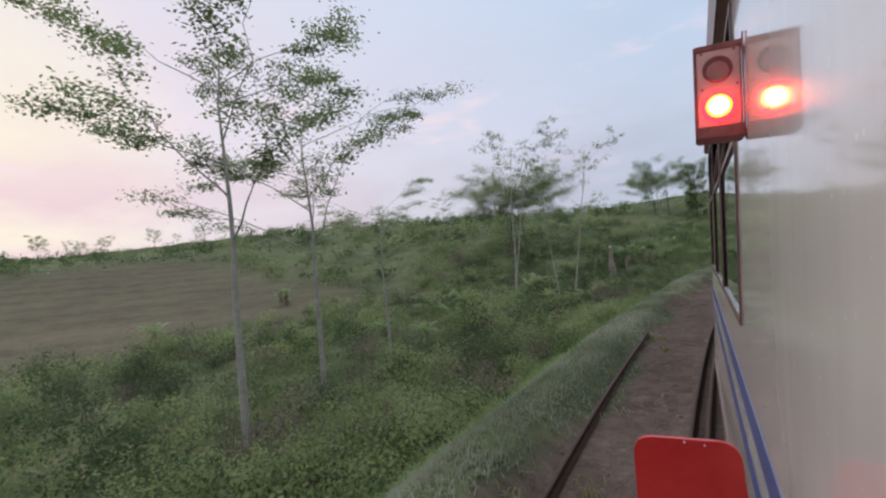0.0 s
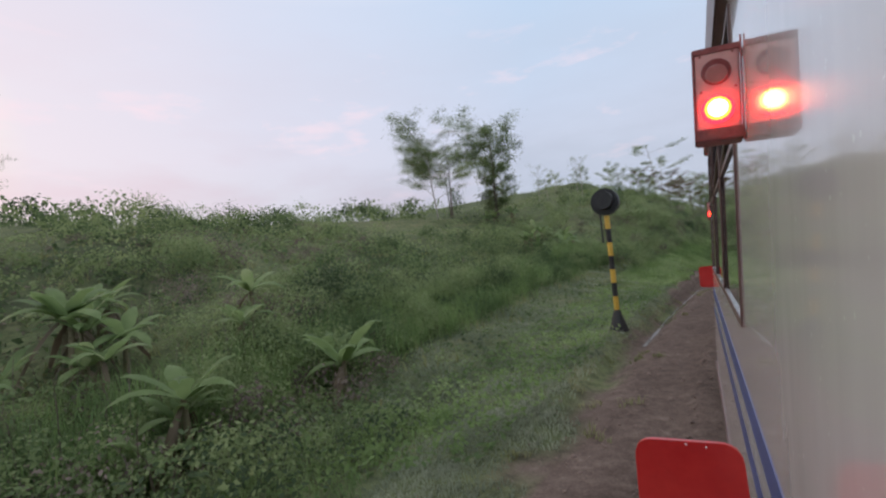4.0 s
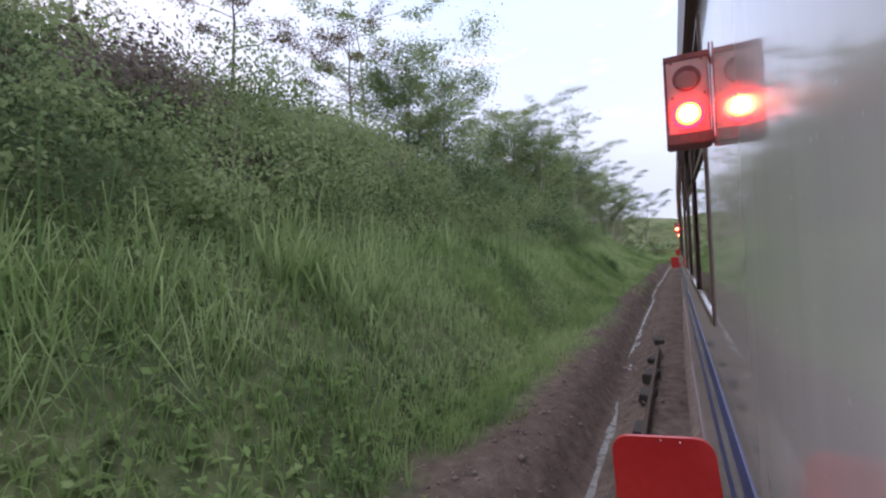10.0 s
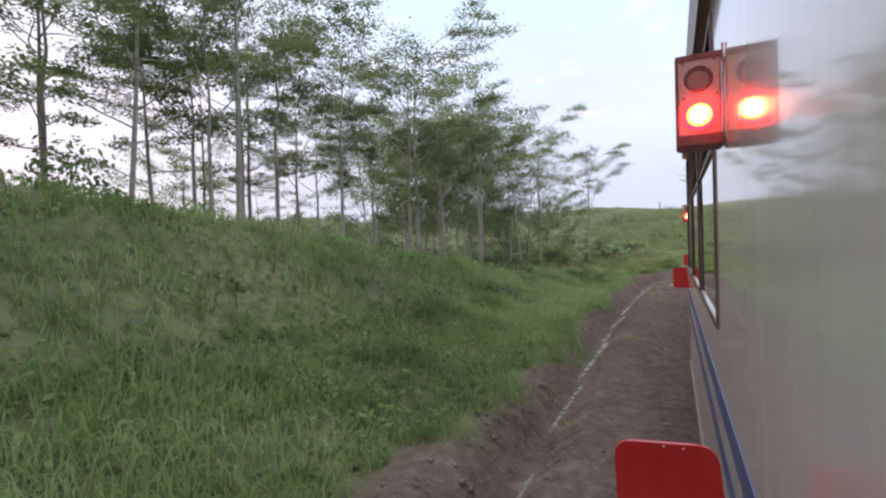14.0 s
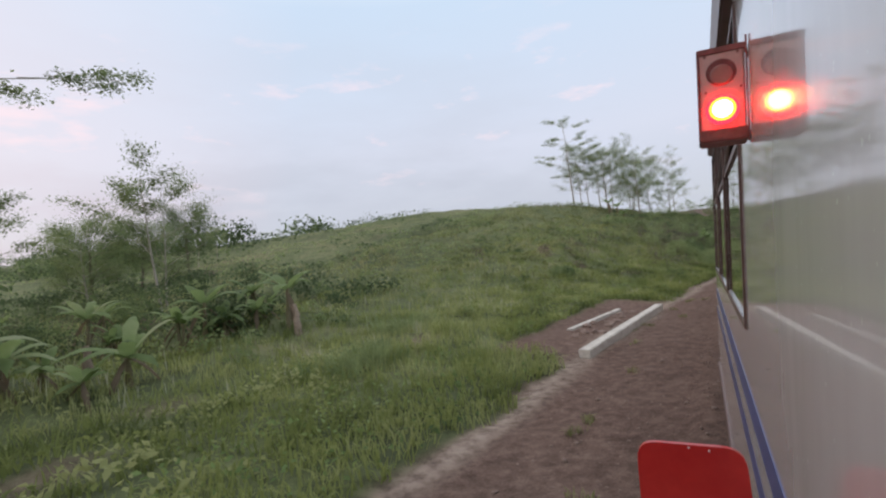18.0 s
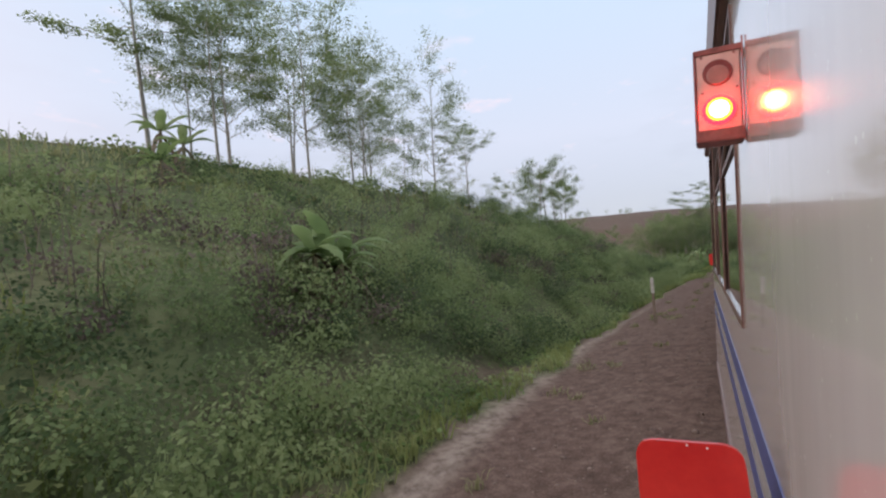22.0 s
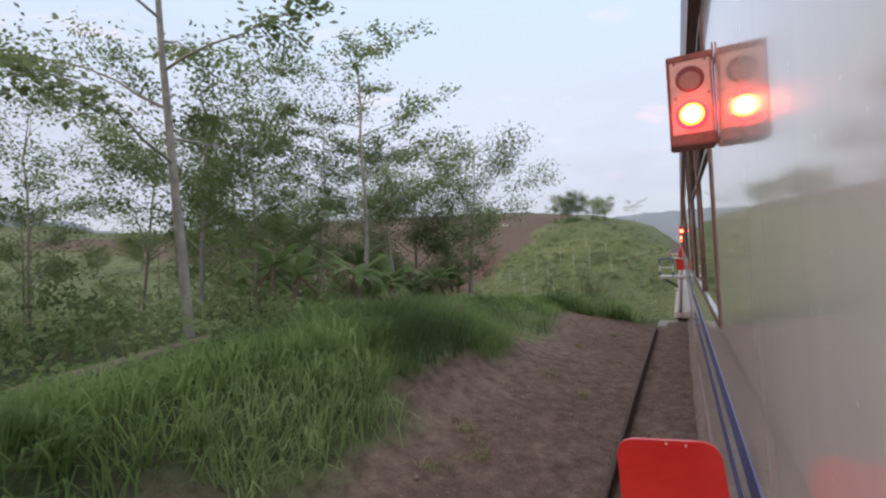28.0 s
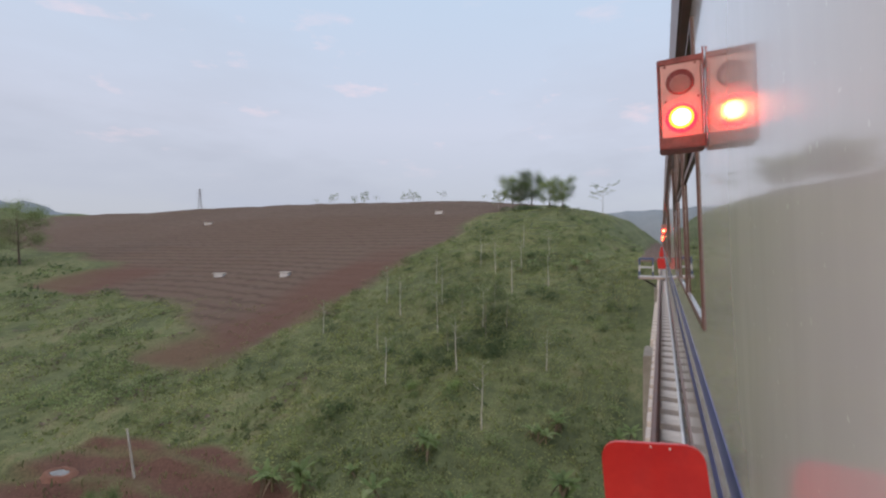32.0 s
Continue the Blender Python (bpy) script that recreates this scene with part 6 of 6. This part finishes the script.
# short posts of old sleepers beside the ditch
for k in range(8):
    s = 152 + 1.9 * k + rng.uniform(-0.5, 0.5)
    b = thing("sleeper_block", "dark rotten sleeper block on the track shoulder", "sleeper", "sleeper blocks on the shoulder", beside(s, 0.52, ground_z(s, 0.52), rng.uniform(-14, 14)))
    part("block", box(-0.13, -0.3, -0.06, 0.13, 0.3, 0.06 + 0.05 * (k % 3), 0.02), UNDER, b)


def beam(s, u, length, turn, w=0.42, h=0.30):
    b = thing("concrete_beam", "whitewashed concrete beam lying beside the track", "concrete beam", "concrete kerb beams", beside(s, u, ground_z(s, u), turn))
    part("beam", box(-w / 2, -length / 2, -0.08, w / 2, length / 2, h, 0.025), CONCRETE, b)


beam(289.0, 3.50, 10.8, -2.2, 0.36)
beam(290.4, 5.2, 5.8, -5.0, 0.24, 0.12)
for k in range(26):
    s, u = 290 + rng.uniform(-3.5, 3.2), 4.75 + rng.uniform(-0.5, 0.5)
    st = thing("rubble_stone", "grey-brown broken stone between the beams", "stone", "rubble between the beams", beside(s, u, ground_z(s, u), rng.uniform(0, 90)))
    bm = bmesh.new()
    bmesh.ops.create_icosphere(bm, subdivisions=1, radius=rng.uniform(0.10, 0.22), matrix=Matrix.Diagonal((1, rng.uniform(0.7, 1.3), 0.7, 1)))
    for v in bm.verts:
        v.co *= rng.uniform(0.8, 1.2)
    part("stone", bm, STONE, st)

# distance post: white stake, dark below
s, u = 350.7, 2.48
post = thing("marker_post", "leaning white-topped wooden marker post on the track shoulder", "post", "", beside(s, u, ground_z(s, u)))
part("stake", box(-0.05, -0.05, -0.1, 0.05, 0.05, 1.3, 0.012), WOOD, post)
part("white_top", box(-0.06, -0.06, 1.25, 0.06, 0.06, 1.90, 0.015), CONCRETE, post, "flaking white-painted top")

# the dwarf signal: banded post and a round black head seen from behind
s, u = 77.0, 3.3
sig = thing("signal_post", "black and yellow banded signal post with a round black head", "railway signal", "", beside(s, u, ground_z(s, u)))
part("foot", rod((0, 0, -0.05), (0, 0, 0.7), 0.34, 0.11, 12), BLACK, sig, "flared black foot")
for k in range(7):
    part("band", rod((0, 0, 0.7 + 0.48 * k), (0, 0, 1.18 + 0.48 * k), 0.09, sides=12), YELLOW if k % 2 == 0 else BLACK, sig)
part("head", rod((0, -0.14, 4.55), (0, 0.14, 4.55), 0.48, sides=24), BLACK, sig, "round black signal disc")
part("hood", rod((0, -0.45, 4.6), (0, -0.10, 4.6), 0.33, sides=16), BLACK, sig)
part("conduit", rod((-0.22, 0, 3.1), (-0.22, 0, 4.4), 0.03), BLACK, sig)

# dead stems, stakes and poles
for s, u, h, tilt in ((55.5, 19, 2.0, 10), (57, 18, 2.4, -18), (55, 14.5, 2.2, 4), (276.5, 17, 1.0, 5), (283, 15.5, 1.2, -6), (270, 16, 1.1, 8)):
    st = thing("dead_stem", "dry brown dead banana stem standing in the scrub", "dead plant", "dead banana stems", beside(s, u, ground_z(s, u)) @ pose(0, 0, 0, 0, tilt, 0))
    v, q = tube(bent(np.array([0, 0, -0.1]), np.array([0.05, 0, h]), 0.04, 7), np.linspace(0.17, 0.10, 7) * rng.uniform(0.85, 1.15, 7), 8)
    part("stem", mesh_of("stem", v, q, None, [WOOD]), None, st)
for s, u, l, turn in ((431, 6.6, 3.6, 70), (423, 7.6, 6.0, 12), (415, 7.2, 5.0, 8), (447, 14, 4.0, 60)):
    lg = thing("felled_pole", "pale peeled pole lying on the ground", "pole", "felled poles", beside(s, u, ground_z(s, u) + 0.12, turn))
    part("pole", rod((0, -l / 2, 0), (0, l / 2, 0.15), 0.10, 0.07, 10), WOOD, lg)

# litter
for s, u, r, mat, word in ((269, 2.8, 0.09, PLASTIC, "white"), (268.2, 2.4, 0.05, PLASTIC, "white"), (259.3, 12.5, 0.16, ORANGE, "orange"), (244.5, 2.2, 0.08, PLASTIC, "white"), (263.2, 2.6, 0.1, PLASTIC, "white")):
    lt = thing("litter_bag", "crumpled %s plastic bag on the ground" % word, "litter", "litter", beside(s, u, ground_z(s, u) + r * 0.5))
    bm = bmesh.new()
    bmesh.ops.create_icosphere(bm, subdivisions=2, radius=r)
    for v in bm.verts:
        v.co *= rng.uniform(0.7, 1.25)
    part("bag", bm, mat, lt)

# loose stones on the shoulder
n = 15000
ss, uu = rng.uniform(-5, 440, n), 0.25 + 3.0 * rng.uniform(0, 1, n) ** 1.3
xx, yy = place(ss, uu)
at = np.stack([xx, yy, land(ss, uu)], -1)
rad = rng.uniform(0.012, 0.042, n) * np.where(rng.uniform(0, 1, n) > 0.95, 2.2, 1)
octa = np.array([[1, 0, 0], [0, 1, 0], [-1, 0, 0], [0, -1, 0], [0, 0, 0.7], [0, 0, -0.7]])
vv = at[:, None] + octa[None] * rad[:, None, None] * rng.uniform(0.6, 1.3, (n, 6, 1))
fi = np.array([[0, 1, 4], [1, 2, 4], [2, 3, 4], [3, 0, 4], [1, 0, 5], [2, 1, 5], [3, 2, 5], [0, 3, 5]])
tagged(new("loose_stones", mesh_of("loose_stones", vv.reshape(-1, 3), None, (np.arange(n)[:, None, None] * 6 + fi[None]).reshape(-1, 3), [STONE])),
       "small loose stones on the brown earth shoulder", "stones", kind="stuff")

# clods of dug earth along the ditch
n = 2600
ss = rng.uniform(5.0 * SPEED, 16.9 * SPEED, n)
uu = keyed(ss / SPEED, DITCH) + 0.25 + rng.uniform(0, 1, n) * np.maximum(keyed(ss / SPEED, SOIL_EDGE) - keyed(ss / SPEED, DITCH) - 0.2, 0.2)
xx, yy = place(ss, uu)
at = np.stack([xx, yy, land(ss, uu) + 0.01], -1)
rad = 0.014 + 0.05 * rng.uniform(0, 1, n) ** 3
vv = at[:, None] + octa[None] * rad[:, None, None] * rng.uniform(0.6, 1.4, (n, 6, 1))
tagged(new("earth_clods", mesh_of("earth_clods", vv.reshape(-1, 3), None, (np.arange(n)[:, None, None] * 6 + fi[None]).reshape(-1, 3), [CLOD])),
       "rough clods of dug earth along the ditch", "earth", kind="stuff")

# ---- the bridge ----
bridge = thing("railway_bridge", "steel girder railway bridge with concrete sleepers on tall piers", "bridge", kind="structure")
s0, s1 = BRIDGE
for u in (0.08, -0.95, -2.15, -3.2):
    part("girder", swept("girder", s0, s1, [(-0.02, -4.3), (0.02, -4.3), (0.02, -2.95), (-0.02, -2.95)], STEEL, 4, 0, u), None, bridge)
    part("flange", swept("flange", s0, s1, [(-0.14, -2.95), (0.14, -2.95), (0.14, -2.91), (-0.14, -2.91)], STEEL, 4, 0, u), None, bridge)
part("guard_plate", swept("guard_plate", s0, s1, [(0.02, -2.66), (0.13, -2.66), (0.13, -2.58), (0.02, -2.58)], TRIM, 3), None, bridge, "brown steel strip along the sleeper ends")
part("cable_pipe", swept("cable_pipe", s0, s1, [(-0.30, -2.66), (-0.25, -2.66), (-0.25, -2.60), (-0.30, -2.60)], WHITE_STEEL, 3), None, bridge, "pale cable pipe")
slab = box(0.0, -0.21, -2.90, 1.0, 0.21, -2.665, 0.012)
slab_mesh = bpy.data.meshes.new("sleeper")
slab.to_mesh(slab_mesh)
slab.free()
slab_mesh.materials.append(PALE_SLAB)
for k in range(230):
    s = s0 + 0.35 + k * 0.655
    if s > s1:
        break
    wide = 0.28 if (int((s - s0) / 9.0) % 2 == 0) else 0.20
    ob = new("sleeper", slab_mesh)
    ob.parent = bridge
    ob.matrix_basis = beside(s, wide, 0)
for s in (s0 + 2, s0 + 30, s0 + 60, s0 + 90, s1 - 2):
    pier = box(-2.2, -1.0, -19, 2.2, 1.0, -4.3, 0.05)
    ob = part("pier", pier, ROUGH_STONE, bridge, "grey concrete pier")
    ob.matrix_basis = beside(s, -1.555, 0)
ob = part("abutment", box(-2.4, -1.2, -12, 1.9, 0.4, -3.05, 0.05), ROUGH_STONE, bridge)
ob.matrix_basis = beside(s0, -1.555, 0)


def stepped_pillar(s, u, turn):
    """A tapering pillar of rough courses with a pole leaning on it."""
    p = thing("stepped_pillar", "tapering pillar of rough pale brick courses in the scrub", "pillar", m=beside(s, u, ground_z(s, u), turn))
    for k in range(15):
        w, z = 0.50 - 0.027 * k + rng.uniform(-0.03, 0.03), 0.26 * k - 0.15
        dx = rng.uniform(-0.03, 0.03)
        part("course", box(dx - w, -w, z, dx + w, w, z + 0.225, 0.02), COURSE, p)
    part("cap", box(-0.16, -0.16, 3.75, 0.16, 0.16, 3.9, 0.02), PALE_SLAB, p, "pale flat cap")
    part("pole", rod((0.2, 2.0, -0.2), (0.05, 0.25, 3.6), 0.06, 0.04), DARK_BARK, p, "dark pole leaning on the pillar")


COURSE = worn("rough_brick_courses", (0.22, 0.155, 0.125), (0.46, 0.37, 0.32), 0.9, 3, depth=0.02, grain=14)
stepped_pillar(52.9, 15.4, 20)


def refuge(s):
    """A side platform with a railing on three sides."""
    r = thing("refuge_platform", "pale steel bridge refuge with blue and white railing", "platform", "bridge refuges", beside(s, 0, 0.2))
    part("deck", box(-1.58, -0.62, -2.66, 0.25, 0.62, -2.60, 0.008), WHITE_STEEL, r, "pale sheet-steel deck")
    part("fascia", box(-1.55, -0.60, -2.80, 0.2, -0.57, -2.66), PINKISH, r)
    for px in (-1.50, -0.58):
        for py in (-0.56, 0.56):
            p = part("post", box(px - 0.04, py - 0.04, -2.75, px + 0.04, py + 0.04, -2.25, 0.006), BLUE_STEEL, r, "blue post with a white middle")
            part("white_length", box(px - 0.038, py - 0.038, -2.25, px + 0.038, py + 0.038, -1.75, 0.006), WHITE_STEEL, p)
            part("blue_length", box(px - 0.04, py - 0.04, -1.75, px + 0.04, py + 0.04, -1.32, 0.006), BLUE_STEEL, p)
    for z, mat, w in ((-1.30, BLUE_STEEL, 0.05), (-1.95, WHITE_STEEL, 0.035)):
        for py in (-0.56, 0.56):
            part("rail", box(-1.52, py - w, z - w, -0.56, py + w, z + w, 0.006), mat, r)
        part("rail", box(-1.50 - w, -0.5, z - w, -1.50 + w, 0.5, z + w, 0.006), mat, r)
    for py in (-0.5, 0.5):
        part("brace", rod((-1.4, py, -2.72), (0.0, py, -3.6), 0.035), BLACK, r)
    return r


refuge(459.9)
refuge(517.5)

# ---- the valley floor: ponds, poles, path, huts, pylon ----


RED_EARTH = worn("red_earth", (0.125, 0.056, 0.038), (0.22, 0.108, 0.076), 0.95, 1.2, depth=0.03, grain=8, at=where)


def pond(s, u, a, b, turn, z, label):
    """A flat sheet of water with an uneven edge, held by a low mud bank."""
    th = np.linspace(0, 2 * math.pi, 44, endpoint=False)
    rr = 1 + 0.16 * np.sin(th * 2 + s) + 0.09 * np.sin(th * 5 + u)
    bm = bmesh.new()
    bm.faces.new([bm.verts.new((a * r * math.cos(t), b * r * math.sin(t), 0)) for t, r in zip(th, rr)])
    p = thing("fish_pond", label, "pond", "valley ponds", beside(s, u, z, turn))
    part("water", bm, WATER, p)
    rings = []
    for grow, dz in ((0.0, -0.05), (0.12, 0.10), (0.45, 0.08), (1.6, -1.5)):
        rings.append(np.stack([(a * rr + grow) * np.cos(th), (b * rr + grow) * np.sin(th), dz + 0 * th], -1))
    v = np.concatenate(rings)
    i_, j_ = np.arange(3)[:, None] * 44, np.arange(44)[None, :]
    q = np.stack([i_ + j_, i_ + 44 + j_, i_ + 44 + (j_ + 1) % 44, i_ + (j_ + 1) % 44], -1).reshape(-1, 4)[:, ::-1]
    part("bank", mesh_of("bank", v, q, None, [RED_EARTH]), None, p, "red-brown mud bank")


for row, label in zip(PONDS, ("muddy fish pond reflecting the evening sky", "shallow flooded field reflecting the evening sky", "narrow pool of grey water between earth terraces",
                              "small puddle of grey water", "small puddle of grey water")):
    pond(*row, label)
for s, u, l, turn, lean in ((506.4, 45, 5.0, 10, 8), (496.5, 33.6, 5.5, 140, 60), (489.5, 25.5, 8.0, 30, 80), (493.1, 59.6, 3.4, 30, 86), (484, 56, 7.0, 75, 87), (482, 49, 5, 10, 86)):
    pl = thing("bamboo_pole", "pale bamboo pole by the ponds", "pole", "bamboo poles", beside(s, u, ground_z(s, u), turn) @ pose(0, 0, 0, lean, 0, 0))
    part("pole", rod((0, 0, -0.2), (0, 0, l), 0.11, 0.08), CONCRETE, pl)
for s, u, w in ((643.2, 79.6, 2.8), (630.6, 196.5, 3.2), (573.8, 117.8, 2.6), (571.6, 90.0, 2.2)):
    hut = thing("field_hut", "small pale field shelter on the ploughed slope", "hut", "field huts", beside(s, u, ground_z(s, u), 25))
    part("wall", box(-w / 2, -0.9, -0.3, w / 2, 0.9, 0.9, 0.03), PLASTIC, hut)
    part("roof", box(-w / 2 - 0.3, -1.2, 0.9, w / 2 + 0.3, 1.2, 1.05, 0.03), CONCRETE, hut)


def pylon(s, u, h):
    z = ground_z(s, u)
    p = thing("power_pylon", "grey steel lattice power pylon on the ridge", "pylon", "power pylons", beside(s, u, z, 30))
    r0, r1 = h * 0.11, h * 0.015
    for a in range(4):
        c0 = Vector((math.cos(a * math.pi / 2), math.sin(a * math.pi / 2), 0))
        c1 = Vector((math.cos((a + 1) * math.pi / 2), math.sin((a + 1) * math.pi / 2), 0))
        part("leg", rod(c0 * r0, c0 * r1 + Vector((0, 0, h)), 0.16, 0.1, 4), STEEL, p)
        for k in range(6):
            f, g = k / 6, (k + 1) / 6
            lo, hi = r0 + (r1 - r0) * f, r0 + (r1 - r0) * g
            part("lattice_bar", rod(c0 * lo + Vector((0, 0, h * f)), c1 * hi + Vector((0, 0, h * g)), 0.07, sides=4), STEEL, p)
    for f in (0.7, 0.82, 0.94):
        part("cross_arm", rod((-h * 0.12, 0, h * f), (h * 0.12, 0, h * f), 0.1, sides=4), STEEL, p)


pylon(793, 421, 26)
pylon(640, 560, 40)
